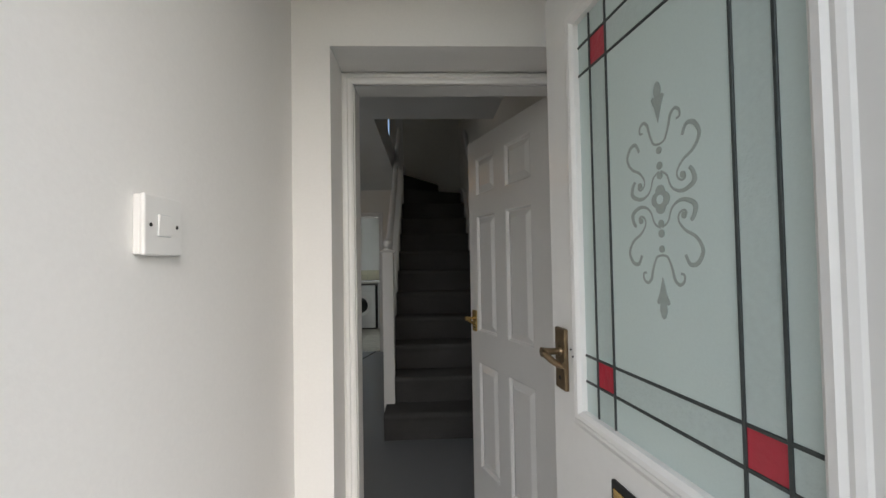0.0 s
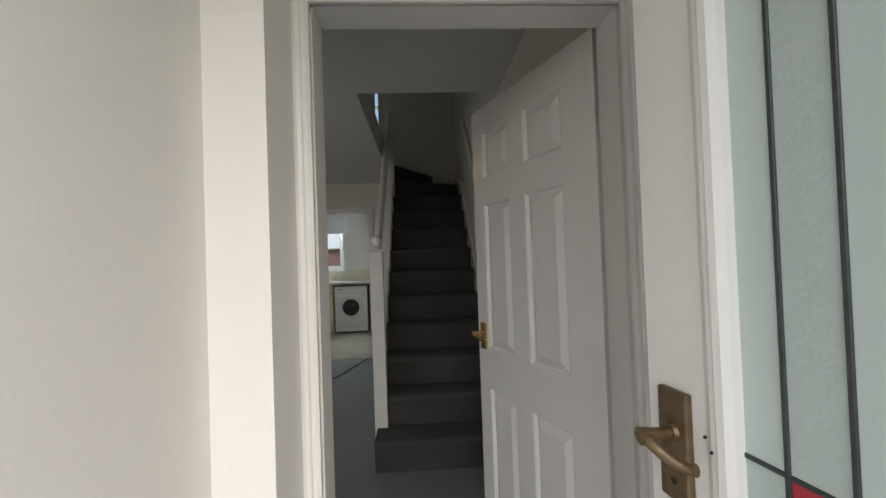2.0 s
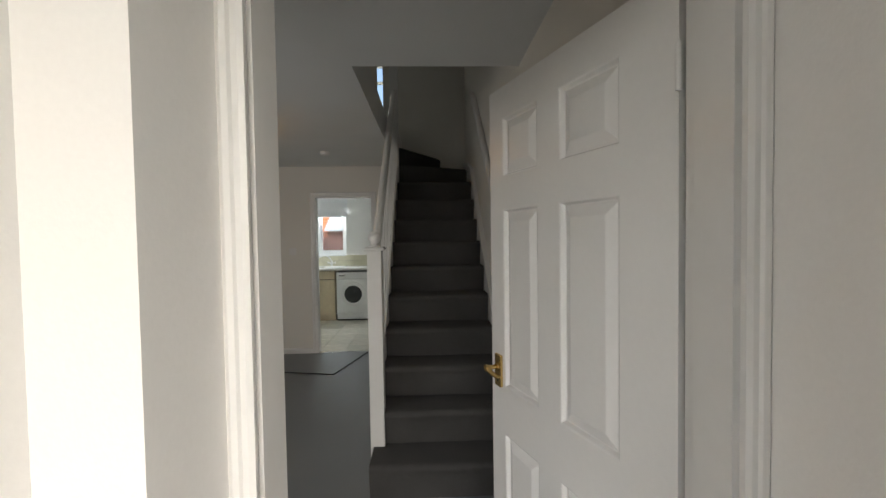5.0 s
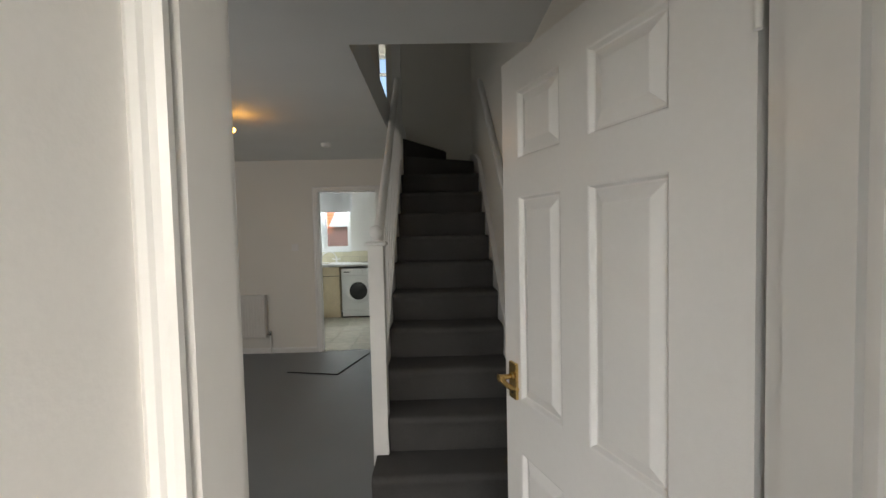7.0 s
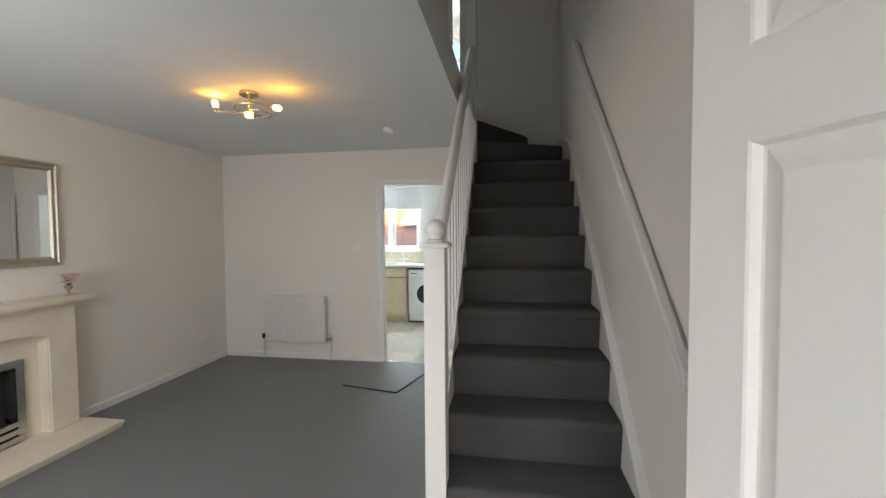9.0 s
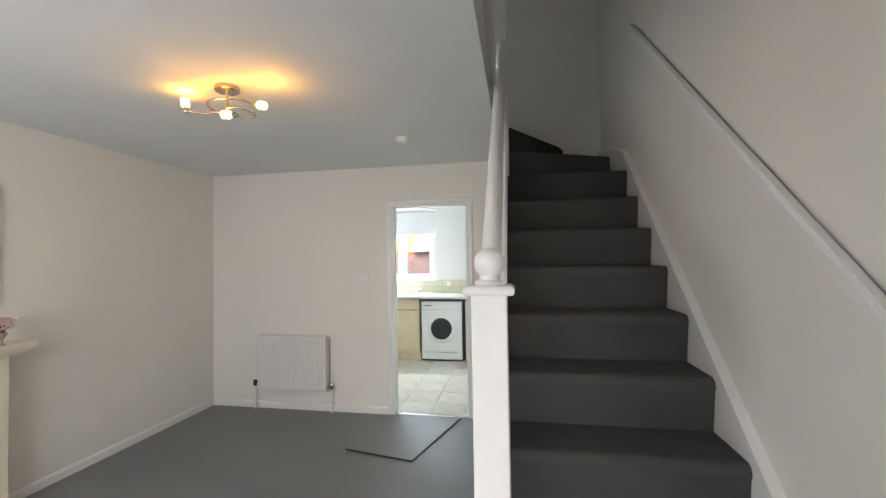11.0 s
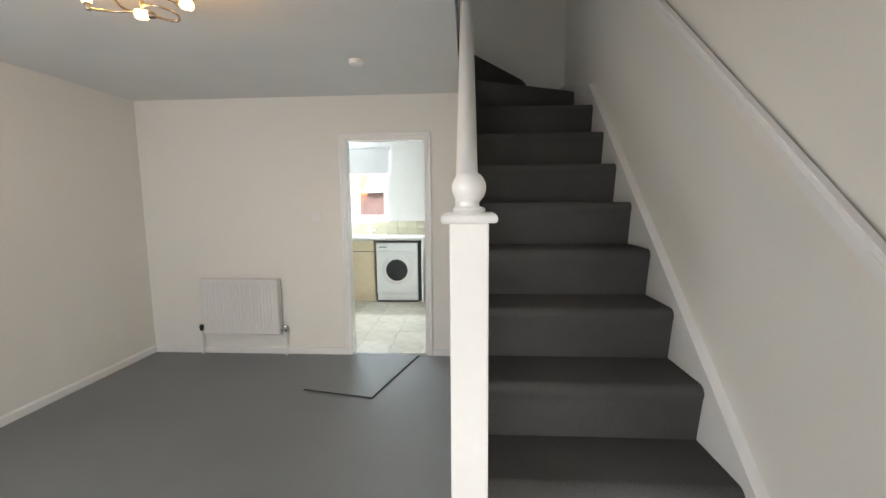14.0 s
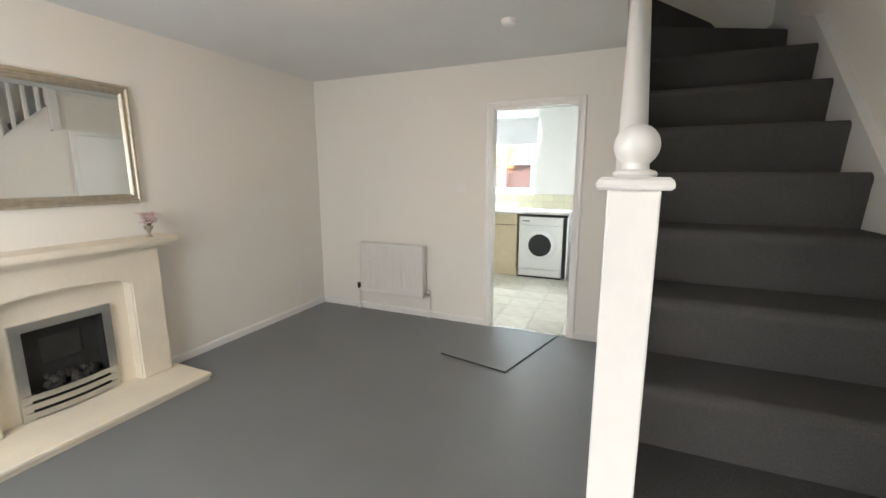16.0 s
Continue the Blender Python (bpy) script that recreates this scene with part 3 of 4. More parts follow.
for k, pts in ((11, [(-0.178, 4.70), (0.60, 5.09), (0.60, 5.598), (-0.178, 5.598)]), (12, [(-0.178, 4.80), (0.27, 5.50), (0.31, 5.598), (-0.178, 5.598)])):
    bm = prism(pts, "z", (k - 1) * RISE - 0.02, k * RISE)
    top = [e for e in bm.edges if all(v.co.z > k * RISE - 0.001 for v in e.verts)]
    bmesh.ops.bevel(bm, geom=top, offset=0.018, segments=3, affect="EDGES", profile=0.5)
    part("step", bm, STAIR_CARPET, stairs, "carpeted winder step", True)


def line(y, up):
    return RISE + (y - NOSE1) * RISE / GOING + up


def raked(y0, y1, up0, up1, x0, x1):
    return prism([(y0, line(y0, up0)), (y1, line(y1, up0)), (y1, line(y1, up1)), (y0, line(y0, up1))], "x", x0, x1)


ya, yb = 2.45, 4.72
part("wall_string", prism([(ya, 0.002), (ya + 0.35, 0.002), (yb, line(yb, -0.35)), (yb, line(yb, 0.045)), (ya, line(ya, 0.045))], "x", 0.601, 0.639), GLOSS, stairs, "white gloss wall string")
part("wall_string", prism([(4.70, 2.05), (5.598, 2.28), (5.598, 2.42), (5.15, 2.35), (4.70, 2.205)], "x", 0.608, 0.639), GLOSS, stairs, "white gloss wall string")
part("outer_string", raked(2.84, NEW_Y - 0.045, -0.20, 0.085, -0.214, -0.180), GLOSS, stairs, "white gloss outer string")
part("string_capping", raked(2.84, NEW_Y - 0.045, 0.085, 0.105, -0.224, -0.170), GLOSS, stairs)


def newel(x, y, z0, z1, label):
    s = 0.0435
    n = part("newel_post", soft_box(x - s, x + s, y - s, y + s, z0, z1, 0.003), GLOSS, stairs, label)
    prof = [(0.058, 0.0), (0.0615, 0.004), (0.0625, 0.010), (0.060, 0.017), (0.054, 0.022)]
    bm = bmesh.new()
    rings = [[bm.verts.new((x + a * r, y + b * r, z1 + z)) for a, b in ((-1, -1), (1, -1), (1, 1), (-1, 1))] for r, z in prof]
    for p, q in zip(rings, rings[1:]):
        for i in range(4):
            bm.faces.new((p[i], p[(i + 1) % 4], q[(i + 1) % 4], q[i]))
    bm.faces.new(rings[0][::-1]), bm.faces.new(rings[-1])
    bmesh.ops.bevel(bm, geom=[e for e in bm.edges if abs(e.verts[0].co.z - e.verts[1].co.z) > 0.001], offset=0.004, segments=2, affect="EDGES")
    part("cap", bm, GLOSS, n)
    zc, R = z1 + 0.078, 0.039
    pr = [(0.036, z1 + 0.022), (0.038, z1 + 0.027), (0.036, z1 + 0.032), (0.024, z1 + 0.036), (0.023, z1 + 0.042)]
    pr += [(R * math.sin(a), zc - R * math.cos(a)) for a in [0.65 + (math.pi - 0.66) * i / 14 for i in range(15)]]
    part("ball_finial", lathe(pr, 28, x, y), GLOSS, n, "white turned ball finial", True)


newel(-0.192, 2.80, 0.002, 1.405, "white painted square bottom newel")
newel(-0.205, NEW_Y, 1.95, 3.60, "white painted square top newel")
rail0 = [(-0.197, 2.84, 1.375), (-0.2, NEW_Y - 0.03, 1.375 + (NEW_Y - 2.87) * RISE / GOING)]
part("handrail", tube(rail0, 0.030, 18), GLOSS, stairs, "white painted round handrail", True)
y = 2.93
while y < NEW_Y - 0.08:
    zb = line(y, 0.10)
    part("baluster", boxes((-0.212, -0.182, y - 0.015, y + 0.015, zb, 1.36 + (y - 2.84) * RISE / GOING)), GLOSS, stairs)
    y += 0.118
# landing balustrade beside the top newel
part("landing_apron", boxes((-0.235, -0.181, NEW_Y + 0.044, 5.598, 2.36, UPPER + 0.01)), GLOSS, stairs, "white apron board at the landing edge")

rail = thing("wall_handrail", "white painted handrail fixed along the stair wall", "handrail")
slope = 0.8955
bm = prism([(2.36, 1.000), (4.47, 1.000 + 2.11 * slope), (4.47, 1.062 + 2.11 * slope), (2.36, 1.062)], "x", RIGHT - 0.052, RIGHT - 0.010)
bmesh.ops.bevel(bm, geom=bm.edges[:], offset=0.010, segments=3, affect="EDGES")
part("rail", bm, GLOSS, rail, smooth=True)
part("batten", prism([(2.38, 1.024), (4.46, 1.024 + 2.08 * slope), (4.46, 1.058 + 2.08 * slope), (2.38, 1.058)], "x", RIGHT - 0.0105, RIGHT), GLOSS, rail)

# spandrel under the stairs
structure("wall_understairs", prism([(2.86, 0.0), (BACK0, 0.0), (BACK0, 2.36), (NEW_Y, 2.36), (NEW_Y, line(NEW_Y, -0.19)), (2.86, line(2.86, -0.19))], "x", -0.212, -0.182), WALL, "off-white panel wall under the staircase", "wall")
architrave_side = structure("trim_cupboard", boxes((-0.245, -0.213, 4.81, 4.855, 0, 1.96), (-0.245, -0.213, 5.525, 5.57, 0, 1.96), (-0.245, -0.213, 4.855, 5.525, 1.91, 1.96)), GLOSS, "white trim round the cupboard door", "architrave")

# ---- fireplace ----
FY = 3.185
fire = thing("fireplace", "cream limestone fireplace with arched opening and gas fire", "fireplace")
hw = 0.55
arch_pts = [(FY + 0.35 * math.cos(math.pi * i / 16), 0.705 + 0.075 * math.sin(math.pi * i / 16) ** 0.55) for i in range(17)]
outline = [(FY - hw, 0.05), (FY - hw, 0.955), (FY + hw, 0.955), (FY + hw, 0.05), (FY + 0.35, 0.05)] + arch_pts + [(FY - 0.35, 0.05)]
bm = prism(outline[::-1], "x", LEFT, LEFT + 0.155)
bmesh.ops.bevel(bm, geom=[e for e in bm.edges if all(v.co.x > LEFT + 0.15 for v in e.verts)], offset=0.010, segments=3, affect="EDGES")
part("surround", bm, STONE, fire, smooth=True)
part("back_panel", boxes((LEFT, LEFT + 0.065, FY - 0.352, FY - 0.20, 0.05, 0.80), (LEFT, LEFT + 0.065, FY + 0.20, FY + 0.352, 0.05, 0.80), (LEFT, LEFT + 0.065, FY - 0.20, FY + 0.20, 0.58, 0.80)), STONE, fire, "smooth cream back panel")


def shelf(z0, z1, half, depth, bow):
    pts = [(LEFT, FY - half)] + [(LEFT + depth + bow * math.sin(math.pi * i / 16), FY - half + 2 * half * i / 16) for i in range(17)] + [(LEFT, FY + half)]
    b = prism(pts, "z", z0, z1)
    bmesh.ops.bevel(b, geom=[e for e in b.edges if abs(e.verts[0].co.z - e.verts[1].co.z) < 1e-4 and max(v.co.x for v in e.verts) > LEFT + 0.05], offset=0.007, segments=2, affect="EDGES")
    return b


part("mantel_moulding", shelf(0.950, 0.978, 0.61, 0.175, 0.03), STONE, fire, smooth=True)
part("mantel_shelf", shelf(0.976, 1.020, 0.665, 0.20, 0.05), STONE, fire, "cream bow-fronted mantel shelf", True)
part("hearth", soft_box(LEFT + 0.002, -2.80, FY - 0.610, FY + 0.610, 0.026, 0.054, 0.006), STONE, fire, "cream stone hearth slab")
part("hearth_plinth", boxes((LEFT + 0.002, -2.812, FY - 0.600, FY + 0.600, 0.0, 0.026)), STONE, fire)
gas = thing("gas_fire", "inset coal-effect gas fire with brushed steel trim", "gas fire")
gx = LEFT + 0.066
part("trim", boxes((gx, gx + 0.022, FY - 0.245, FY - 0.195, 0.055, 0.62), (gx, gx + 0.022, FY + 0.195, FY + 0.245, 0.055, 0.62), (gx, gx + 0.022, FY - 0.195, FY + 0.195, 0.572, 0.62)), CHROME, gas, "brushed steel surround")
part("firebox", boxes((LEFT + 0.004, LEFT + 0.010, FY - 0.2, FY + 0.2, 0.05, 0.59), (LEFT + 0.010, gx, FY - 0.2, FY - 0.192, 0.05, 0.59), (LEFT + 0.010, gx, FY + 0.192, FY + 0.2, 0.05, 0.59), (LEFT + 0.010, gx, FY - 0.192, FY + 0.192, 0.58, 0.59), (LEFT + 0.010, gx, FY - 0.192, FY + 0.192, 0.05, 0.06)), FIREBOX, gas)
part("fire_back", soft_box(LEFT + 0.010, LEFT + 0.024, FY - 0.10, FY + 0.10, 0.34, 0.50, 0.006), FIREBOX, gas)
for i in range(3):
    z = 0.068 + i * 0.052
    pts = [(gx + 0.022 + 0.030 * math.sin(math.pi * j / 12), FY - 0.243 + 0.486 * j / 12) for j in range(13)]
    inner = [(p - 0.012, q) for p, q in pts[::-1]]
    part("bar", prism(pts + inner, "z", z, z + 0.034), CHROME, gas, "curved steel bar", True)
rng = random.Random(4)
for i in range(46):
    b = bmesh.new()
    bmesh.ops.create_icosphere(b, subdivisions=1, radius=rng.uniform(0.018, 0.032))
    for v in b.verts:
        v.co *= rng.uniform(0.75, 1.2)
    row = i // 16
    bmesh.ops.translate(b, verts=b.verts[:], vec=(LEFT + 0.035 + rng.uniform(0, 0.045), FY + rng.uniform(-0.16, 0.16) * (1 - 0.2 * row), 0.19 + row * 0.032 + rng.uniform(-0.01, 0.01)))
    part("coal", b, COAL, gas)
part("coal_bed", boxes((LEFT + 0.011, gx + 0.012, FY - 0.19, FY + 0.19, 0.061, 0.185)), FIREBOX, gas)

# mirror over the mantel
mir = thing("wall_mirror", "large wall mirror in a moulded champagne silver frame", "mirror")
my0, my1, mz0, mz1 = 2.625, 3.745, 1.245, 2.005
bm = bmesh.new()
sec = [(0.0, 0.0), (0.0, 0.020), (0.008, 0.030), (0.018, 0.030), (0.024, 0.022), (0.034, 0.020), (0.042, 0.026), (0.050, 0.024), (0.058, 0.014), (0.062, 0.010)]
loops = [[bm.verts.new((LEFT + 0.004 + d, cy + sy * s, cz + sz * s)) for s, d in sec] for cy, cz, sy, sz in ((my0, mz0, 1, 1), (my1, mz0, -1, 1), (my1, mz1, -1, -1), (my0, mz1, 1, -1))]
for k in range(4):
    for i in range(len(sec) - 1):
        bm.faces.new((loops[k][i], loops[(k + 1) % 4][i], loops[(k + 1) % 4][i + 1], loops[k][i + 1]))
part("frame", bm, SILVER, mir)
part("mirror_glass", boxes((LEFT + 0.002, LEFT + 0.014, my0 + 0.058, my1 - 0.058, mz0 + 0.058, mz1 - 0.058)), MIRROR, mir, "plain silvered glass")

# small vase with pink flowers on the mantel
vase = thing("flower_vase", "small clear glass vase of pink artificial flowers", "vase", m=pose(-3.13, 3.69, 1.0205))
part("vase", lathe([(0.020, 0.0), (0.022, 0.004), (0.010, 0.012), (0.008, 0.028), (0.014, 0.042), (0.026, 0.060), (0.028, 0.075), (0.026, 0.075)], 18), SILVER, vase, smooth=True)
for i in range(26):
    a, r, h = rng.uniform(0, 6.28), rng.uniform(0.005, 0.055), rng.uniform(0.085, 0.155)
    tip = (r * math.cos(a), r * math.sin(a), h)
    part("stem", tube([(0, 0, 0.06), (tip[0] * 0.4, tip[1] * 0.4, h * 0.7), tip], 0.0015, 5), STEM, vase)
    b = bmesh.new()
    for j in range(5):
        c = 2 * math.pi * j / 5
        vs = [b.verts.new((tip[0] + q * math.cos(c + w), tip[1] + q * math.sin(c + w), tip[2] + u)) for q, w, u in ((0.0, 0, 0.0), (0.024, -0.6, 0.014), (0.040, 0, 0.010), (0.024, 0.6, 0.014))]
        b.faces.new(vs)
    part("blossom", b, PINK, vase)

# ---- radiator ----
rad = thing("radiator", "white ribbed panel radiator fixed to the back wall", "radiator")
rx0, rx1, rz0, rz1, ry = -2.715, -1.97, 0.215, 0.745, 5.505
bm, nr = bmesh.new(), 21
prof = [(rx0, ry + 0.012), (rx0 + 0.012, ry)]
w = (rx1 - rx0 - 0.024) / nr
for i in range(nr):
    x = rx0 + 0.012 + i * w
    prof += [(x + w * 0.30, ry), (x + w * 0.40, ry + 0.0035), (x + w * 0.60, ry + 0.0035), (x + w * 0.70, ry)]
prof += [(rx1 - 0.012, ry), (rx1, ry + 0.012), (rx1, ry + 0.02), (rx0, ry + 0.02)]
part("front_panel", prism(prof, "z", rz0 + 0.028, rz1 - 0.028), RADIATOR, rad)
part("edge", soft_box(rx0, rx1, ry - 0.001, ry + 0.02, rz1 - 0.030, rz1, 0.006), RADIATOR, rad)
part("edge", soft_box(rx0, rx1, ry - 0.001, ry + 0.02, rz0, rz0 + 0.030, 0.006), RADIATOR, rad)
part("top_grille", boxes((rx0 + 0.01, rx1 - 0.01, ry + 0.018, ry + 0.07, rz1 - 0.012, rz1 - 0.004)), RADIATOR, rad)
for x in (rx0, rx1 - 0.006):
    part("side_panel", boxes((x, x + 0.006, ry + 0.012, ry + 0.07, rz0 + 0.02, rz1 - 0.004)), RADIATOR, rad)
for x in (rx0 + 0.12, rx1 - 0.12):
    part("bracket", boxes((x - 0.015, x + 0.015, ry + 0.02, BACK0, rz0 + 0.05, rz1 - 0.05)), RADIATOR, rad)
for x, s, mat in ((rx0, -1, BLACK), (rx1, 1, CHROME)):
    v = part("valve", tube([(x, ry + 0.04, rz0 + 0.035), (x + s * 0.045, ry + 0.04, rz0 + 0.035)], 0.010, 12), CHROME, rad, "chrome radiator valve", True)
    part("valve_head", lathe([(0.012, rz0 + 0.02), (0.018, rz0 + 0.028), (0.019, rz0 + 0.07), (0.014, rz0 + 0.078)], 14, x + s * 0.042, ry + 0.04), mat, v, smooth=True)
    part("pipe", tube([(x + s * 0.042, ry + 0.04, 0.001), (x + s * 0.042, ry + 0.04, rz0 + 0.022)], 0.0075, 10), GLOSS, rad, "white painted pipe", True)

# ---- ceiling light and smoke alarm ----
LX, LY = -1.58, 3.63
light = thing("ceiling_light", "satin nickel ceiling light with spiral arms and lit bulbs", "ceiling light", m=pose(LX, LY, 0))
part("ceiling_plate", lathe([(0.058, 2.3995), (0.060, 2.392), (0.060, 2.378), (0.054, 2.374), (0.02, 2.373)][::-1], 28), NICKEL, light, smooth=True)
part("stem", tube([(0, 0, 2.375), (0, 0, 2.262)], 0.0075, 12), NICKEL, light, smooth=True)
part("hub", lathe([(0.010, 2.243), (0.024, 2.250), (0.026, 2.268), (0.016, 2.278), (0.008, 2.282)], 20), NICKEL, light, smooth=True)
for (bx, by, bz), mid, d in (((-0.243, 0.0, 2.296), [(-0.04, -0.02, 2.262), (-0.10, -0.04, 2.256), (-0.18, -0.03, 2.270)], (-0.15, 0.0, 1.0)),
                             ((0.170, -0.01, 2.290), [(-0.05, 0.03, 2.275), (-0.080, -0.02, 2.285), (-0.045, -0.085, 2.296), (0.03, -0.095, 2.302), (0.11, -0.06, 2.302)], (1.0, -0.2, -0.25)),
                             ((0.068, -0.03, 2.238), [(0.05, -0.055, 2.268), (0.11, -0.055, 2.262), (0.155, -0.01, 2.252), (0.135, 0.035, 2.243), (0.10, 0.02, 2.239)], (-1.0, -0.35, 0.0))):
    path = smooth_path([(0, 0, 2.262), *mid, (bx, by, bz)])
    arm = part("arm", tube(path, 0.0048, 10), NICKEL, light, "curved nickel arm", True)
    d = Vector(d).normalized()
    p = Vector((bx, by, bz))
    part("lamp_holder", tube([p - d * 0.012, p, p + d * 0.018], [0.010, 0.014, 0.014], 14), NICKEL, arm, smooth=True)
    part("bulb", tube([p + d * 0.016, p + d * 0.024, p + d * 0.058, p + d * 0.064], [0.014, 0.019, 0.020, 0.015], 16), BULB, arm, "glowing warm glass shade", True)
    q = Matrix.Translation((LX, LY, 0)) @ (p + d * 0.075 + Vector((0, 0, 0.012)))
    lamp("ceiling_lamp_glow", "POINT", q, q + Vector((0, 0, -1)), 0.46, (1.0, 0.41, 0.02), 0.02)
alarm = thing("smoke_alarm", "round white smoke alarm on the ceiling", "smoke alarm", m=pose(-0.945, 4.70, CEILING))
part("base", lathe([(0.050, 0.0), (0.052, -0.010), (0.050, -0.014)][::-1], 28), PLASTIC, alarm, smooth=True)
part("cover", lathe([(0.048, -0.0135), (0.046, -0.026), (0.036, -0.034), (0.010, -0.036)][::-1], 28), PLASTIC, alarm, smooth=True)

# loose square of floor covering before the kitchen
mat_pts = [(-0.909, 4.715), (-1.472, 4.83), (-1.23, 5.575), (-0.66, 5.575)]
offcut = tagged(new("floor_mat", mesh_of("floor_mat", prism(mat_pts, "z", 0.0005, 0.012), CARPET)), "loose offcut of grey flooring before the kitchen doorway", "floor mat")
# dark strips along the front and right edges only
for (x0, y0), (x1, y1) in ((mat_pts[0], mat_pts[1]), (mat_pts[3], mat_pts[0])):
    part("edge", tube([(x0, y0, 0.006), (x1, y1, 0.006)], 0.006, 6), BLACK, offcut, "dark strip along the edge")

# ---- kitchen ----
kw = structure("window_3", frame_bm(-3.1, -1.44, 1.16, 2.27, 0.05, KBACK + 0.10, KBACK + 0.16), UPVC, "white framed kitchen window with two lights", "window")
part("mullion", boxes((-2.02, -1.955, KBACK + 0.095, KBACK + 0.165, 1.21, 2.22)), UPVC, kw)
part("sash", frame_bm(-1.955, -1.49, 1.21, 2.22, 0.035, KBACK + 0.105, KBACK + 0.155), UPVC, kw)
part("sash", frame_bm(-2.60, -2.02, 1.21, 2.22, 0.035, KBACK + 0.105, KBACK + 0.155), UPVC, kw)
part("window_sill", soft_box(-3.1, -1.44, KBACK - 0.02, KBACK + 0.10, 1.135, 1.162, 0.005), UPVC, kw)
for x0, x1 in ((-1.92, -1.525), (-2.565, -2.055)):
    p = part("pane", boxes((x0, x1, KBACK + 0.126, KBACK + 0.130, 1.245, 2.185)), GLASS, kw)
    p.visible_shadow = False
blind = thing("roller_blind", "white roller blind half lowered over the kitchen window", "blind")
part("fabric", boxes((-3.05, -1.40, KBACK - 0.028, KBACK - 0.0265, 1.90, 2.26)), BLIND, blind)
part("roller", tube([(-3.07, KBACK - 0.045, 2.27), (-1.39, KBACK - 0.045, 2.27)], 0.022, 14), BLIND, blind, smooth=True)
part("bottom_bar", soft_box(-3.05, -1.40, KBACK - 0.033, KBACK - 0.021, 1.885, 1.902, 0.003), PLASTIC, blind)

cab = thing("base_cabinet", "pale beech laminate base cabinet under the worktop", "cabinet", "kitchen base cabinets")
cx0, cx1, cy = -2.13, -1.545, 7.65
part("carcass", boxes((cx0, cx1, cy + 0.02, KBACK - 0.06, 0.12, 0.90)), BEECH, cab)
part("plinth", boxes((cx0, cx1, cy + 0.06, cy + 0.078, 0.0, 0.12)), BEECH, cab)
dr = part("drawer_front", soft_box(cx0 + 0.003, cx1 - 0.003, cy, cy + 0.018, 0.745, 0.893, 0.003), BEECH, cab)
part("handle", tube(smooth_path([(-1.90, cy, 0.83), (-1.89, cy - 0.022, 0.83), (-1.79, cy - 0.022, 0.83), (-1.78, cy, 0.83)]), 0.005, 8), BEECH, dr, smooth=True)
do = part("door", soft_box(cx0 + 0.003, cx1 - 0.003, cy, cy + 0.018, 0.125, 0.735, 0.003), BEECH, cab)
part("handle", tube(smooth_path([(-1.62, cy, 0.70), (-1.62, cy - 0.022, 0.69), (-1.62, cy - 0.022, 0.60), (-1.62, cy, 0.59)]), 0.005, 8), BEECH, do, smooth=True)
cab2 = copy_thing(cab, pose(-0.59, 0, 0))
# black strip painting the shade between drawer front and door
part("gap", boxes((cx0 + 0.004, cx1 - 0.004, cy + 0.012, cy + 0.019, 0.735, 0.745)), BLACK, cab)
panel = tagged(new("end_panel", mesh_of("end_panel", boxes((-0.862, -0.843, cy + 0.01, KBACK - 0.002, 0.0, 0.90)), APPLIANCE)), "white end panel beside the washing machine", "end panel")
top = tagged(new("worktop", mesh_of("worktop", soft_box(-3.27, -0.835, cy - 0.025, KBACK - 0.002, 0.902, 0.940, 0.008), WORKTOP)), "pale grey laminate kitchen worktop", "worktop")
sink = thing("kitchen_sink", "white inset kitchen sink with mixer tap", "sink")
part("rim", frame_bm(-2.35, -1.45, 0, 0.44, 0.05, 0, 0.012), PLASTIC, sink).matrix_basis = Matrix.Translation((0, cy + 0.06, 0.941)) @ Matrix.Rotation(radians(90), 4, "X") @ Matrix.Diagonal((1, 1, -1, 1))
part("drainer", boxes((-1.78, -1.50, cy + 0.11, cy + 0.45, 0.9415, 0.946)), PLASTIC, sink)
part("bowl", boxes((-2.30, -1.80, cy + 0.11, cy + 0.45, 0.9408, 0.943)), CHROME, sink)
tap = part("tap", lathe([(0.028, 0.942), (0.030, 0.955), (0.018, 0.965), (0.016, 1.03), (0.020, 1.04), (0.014, 1.05)], 16, -1.70, 8.13), PLASTIC, sink, "white mixer tap", True)
part("spout", tube(smooth_path([(-1.70, 8.13, 1.04), (-1.74, 8.10, 1.12), (-1.82, 8.05, 1.15), (-1.90, 8.00, 1.12), (-1.92, 7.98, 1.08)]), 0.011, 10), PLASTIC, tap, smooth=True)
for s in (-1, 1):
    part("tap_head", tube([(-1.70, 8.13, 1.0), (-1.70 + s * 0.06, 8.12, 1.015), (-1.70 + s * 0.075, 8.12, 1.02)], [0.010, 0.013, 0.018], 12), PLASTIC, tap, smooth=True)

wm = thing("washing_machine", "white front-loading washing machine under the worktop", "washing machine", m=pose(-1.515, 7.65, 0))
part("body", soft_box(0.0, 0.60, 0.02, 0.56, 0.02, 0.868, 0.012, 3), APPLIANCE, wm)
part("front_panel", soft_box(0.003, 0.597, 0.0, 0.022, 0.135, 0.745, 0.006), APPLIANCE, wm)
ctl = part("control_panel", soft_box(0.003, 0.597, -0.004, 0.022, 0.75, 0.865, 0.008), APPLIANCE, wm)
part("drawer", soft_box(0.02, 0.17, -0.009, -0.003, 0.765, 0.850, 0.004), APPLIANCE, ctl)
part("name_bar", boxes((0.05, 0.15, -0.0105, -0.0088, 0.80, 0.815)), LEAD, ctl)
part("dial", tube([(0.36, -0.003, 0.808), (0.36, -0.022, 0.808)], 0.026, 22), APPLIANCE, ctl, smooth=True)
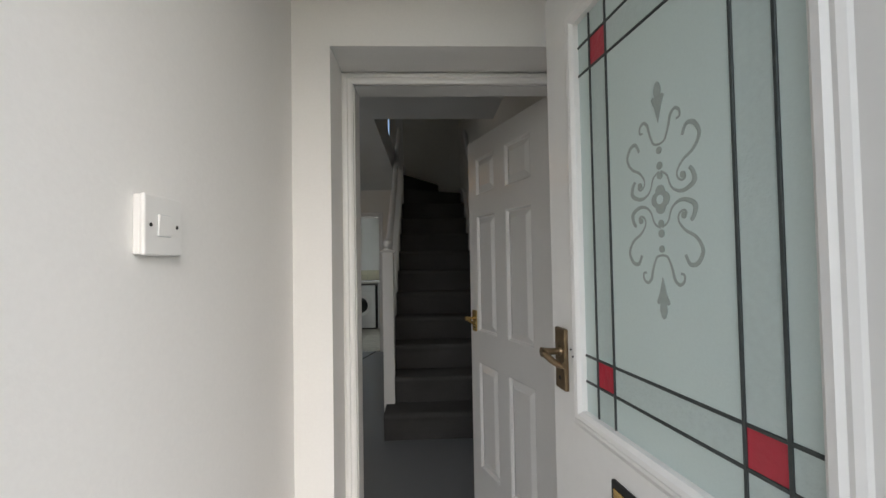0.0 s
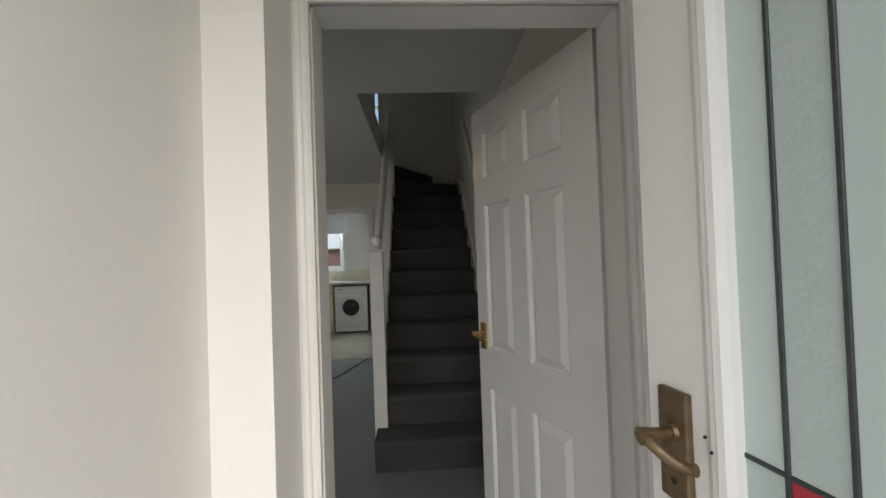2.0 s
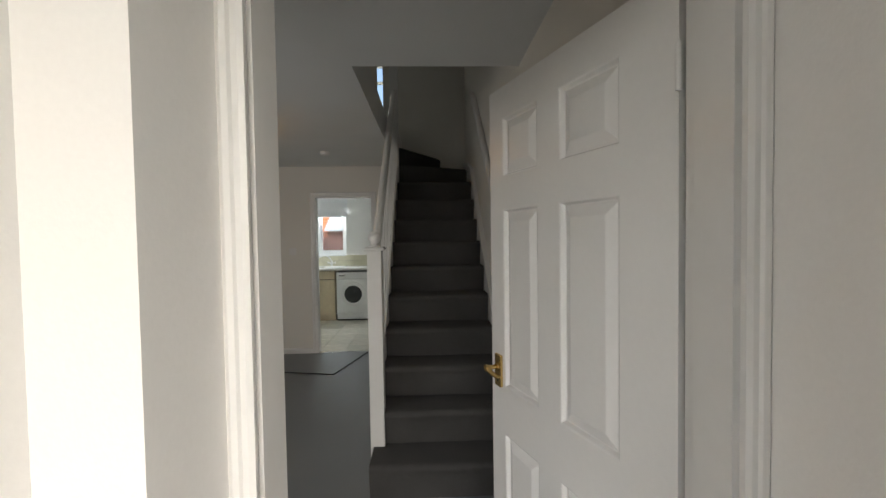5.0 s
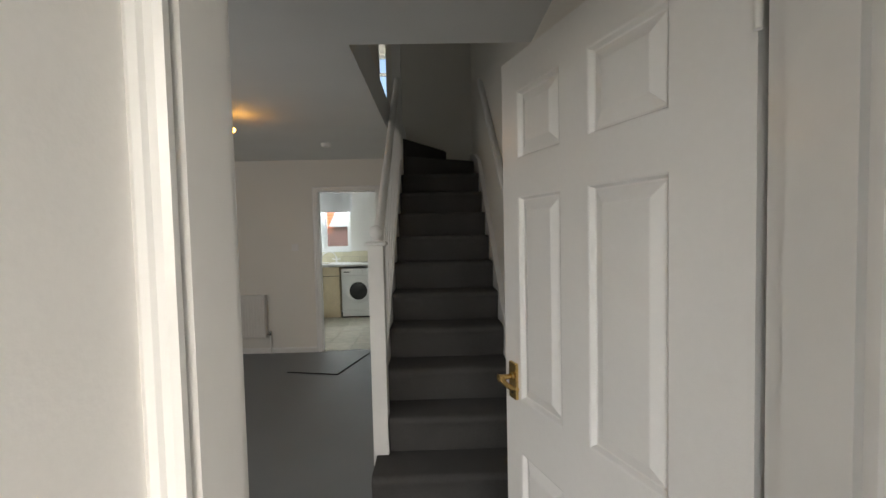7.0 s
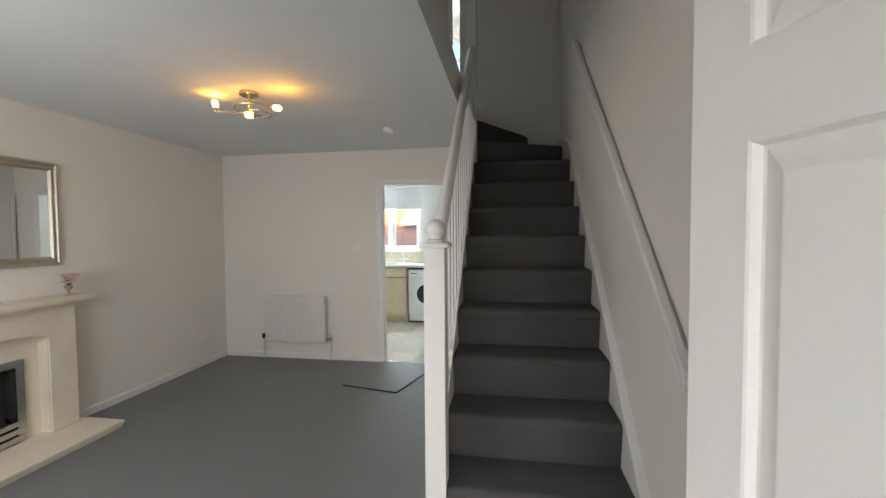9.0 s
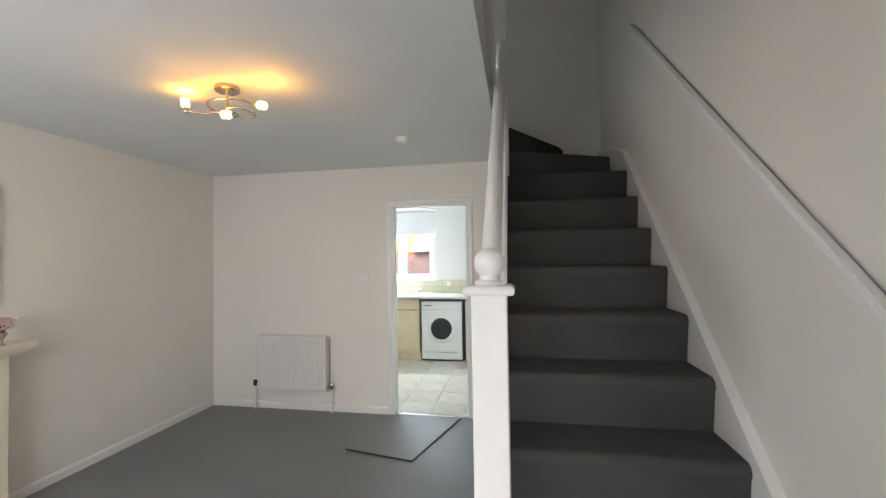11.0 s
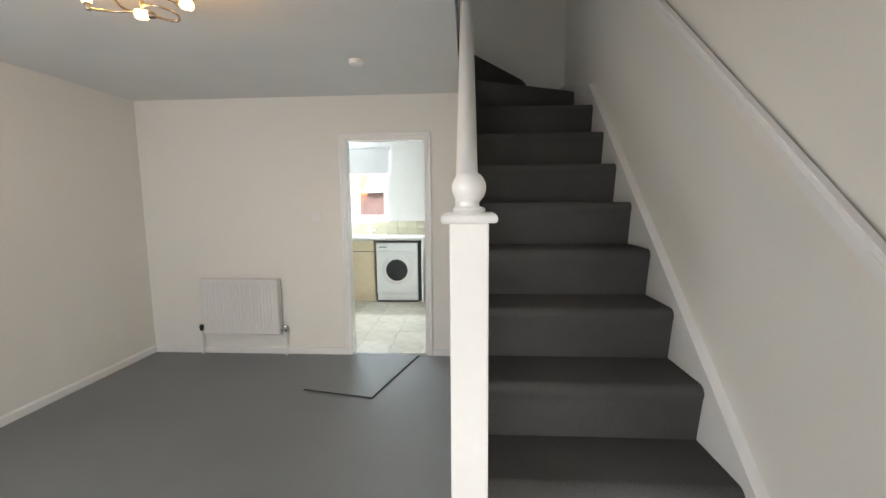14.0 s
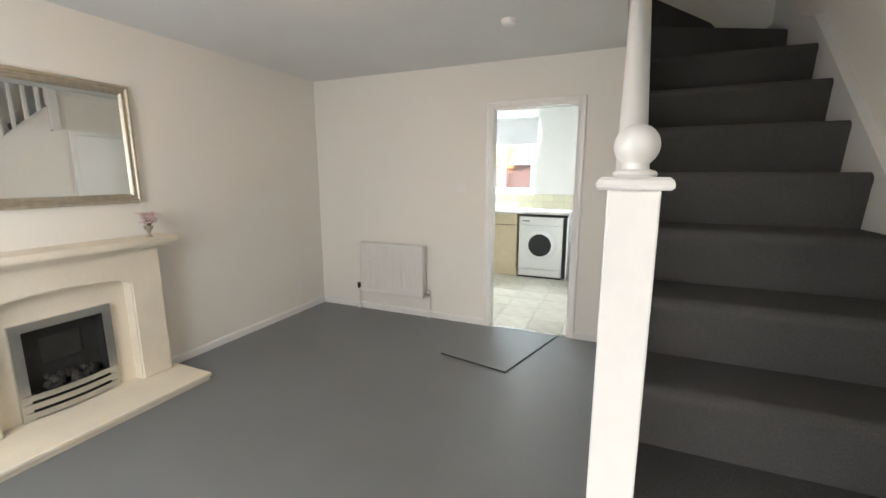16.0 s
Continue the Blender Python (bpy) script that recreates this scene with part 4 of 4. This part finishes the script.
for i in range(4):
    part("button", tube([(0.44 + i * 0.035, -0.003, 0.808), (0.44 + i * 0.035, -0.010, 0.808)], 0.009, 12), APPLIANCE, ctl, smooth=True)
part("kick_panel", soft_box(0.006, 0.594, 0.004, 0.024, 0.03, 0.128, 0.004), APPLIANCE, wm)


def annulus(cx, cz, rs, seg=40):
    """Rings (radius, y) about an axis along y."""
    bm = bmesh.new()
    loops = [[bm.verts.new((cx + r * math.cos(2 * math.pi * i / seg), q, cz + r * math.sin(2 * math.pi * i / seg))) for i in range(seg)] for r, q in rs]
    for a, b in zip(loops, loops[1:]):
        for i in range(seg):
            bm.faces.new((a[i], a[(i + 1) % seg], b[(i + 1) % seg], b[i]))
    bm.faces.new(loops[-1])
    return bm


dw = part("porthole_door", annulus(0.30, 0.475, [(0.215, 0.001), (0.212, -0.012), (0.190, -0.020), (0.155, -0.022), (0.150, -0.012)]), APPLIANCE, wm, "white porthole ring", True)
part("glass", annulus(0.30, 0.475, [(0.156, -0.0225), (0.146, -0.026), (0.110, -0.022), (0.06, -0.034), (0.02, -0.036)]), DARKGLASS, dw, "dark porthole glass", True)
# solid black block put in for the shade between machine and end panel
part("gap", boxes((0.601, 0.647, 0.03, 0.55, 0.02, 0.86)), BLACK, wm, "black block for the shade beside the machine")
# full-width black slab put in for the shade under the machine
part("feet", boxes((0.0, 0.60, 0.03, 0.5, 0.0, 0.022)), BLACK, wm)
spot = thing("kitchen_spotlight", "small chrome spotlight on the kitchen ceiling", "spotlight", m=pose(-1.30, 7.55, CEILING))
part("base", lathe([(0.04, 0.0), (0.042, -0.012), (0.02, -0.016)][::-1], 20), CHROME, spot, smooth=True)
part("head", tube([(0, 0, -0.014), (0.01, 0.0, -0.04), (0.03, 0.01, -0.075)], [0.01, 0.022, 0.028], 14), CHROME, spot, smooth=True)

# ---- outside the kitchen window ----
fence = thing("fence", "brown stained timber garden fence", "fence")
x = -7.0
while x < 1.0:
    part("board", boxes((x, x + 0.135, 12.0 + rng.uniform(-0.006, 0.006), 12.02, -0.15, 1.50 + rng.uniform(-0.01, 0.01))), FENCE, fence)
    x += 0.15
part("rail", boxes((-7.0, 1.0, 12.021, 12.07, 1.2, 1.28)), FENCE, fence)
shed = thing("shed", "brown timber garden shed with a pale felt roof", "shed")
for i in range(14):
    part("board", boxes((-2.50, -0.9, 11.2 + 0.004 * (i % 2), 11.23, -0.15 + i * 0.13, -0.025 + i * 0.13)), FENCE, shed)
part("side_wall", boxes((-2.50, -2.47, 11.23, 12.0, -0.15, 1.67)), FENCE, shed)
part("roof", prism([(11.05, 1.66), (11.05, 1.69), (12.0, 2.22), (12.0, 2.18)], "x", -2.56, -0.84), FELT_AND_SHADE, shed, "pale grey felt roof")
house = thing("neighbour_house", "neighbouring brick house with an orange tiled roof", "house")
part("wall", boxes((-24, 3, 32, 40, -0.15, 2.2)), BRICK, house)
part("roof", prism([(31.6, 2.1), (36, 6.4), (40.4, 2.1), (40.4, 1.95), (36, 6.2), (31.6, 1.95)], "x", -24.3, 3.3), ROOF, house, "orange clay tile roof")
for i in range(16):
    yy, zz = 31.6 + i * 0.275, 2.1 + i * 0.269
    part("tile_course", boxes((-24.3, 3.3, yy - 0.02, yy + 0.1, zz + 0.0, zz + 0.06)), ROOF, house)

# floor tiles of the kitchen, wall tiles of the splashback
tile_me = mesh_of("tile", soft_box(0.0, 0.326, 0.0, 0.326, -0.008, 0.0, 0.003, 1), TILE)
for i in range(9):
    for k in range(8):
        tx, ty = -3.28 + i * 0.33, 5.645 + k * 0.33
        if tx + 0.33 > KRIGHT + 0.3:
            continue
        t = new("tile", tile_me)
        t.parent, t.location = kitchen_floor, (tx, ty, 0.0)
splash = structure("splashback", boxes((KLEFT, -0.845, KBACK - 0.004, KBACK - 0.001, 0.94, 1.15)), GROUT, "cream wall tiles behind the worktop", "wall tiles")
wall_me = mesh_of("tile", soft_box(0.0, 0.148, -0.007, 0.0, 0.0, 0.101, 0.002, 1), SPLASH)
for i in range(16):
    for k in range(2):
        t = new("tile", wall_me)
        t.parent, t.location = splash, (-0.995 - i * 0.1505, KBACK - 0.004, 0.943 + k * 0.104)
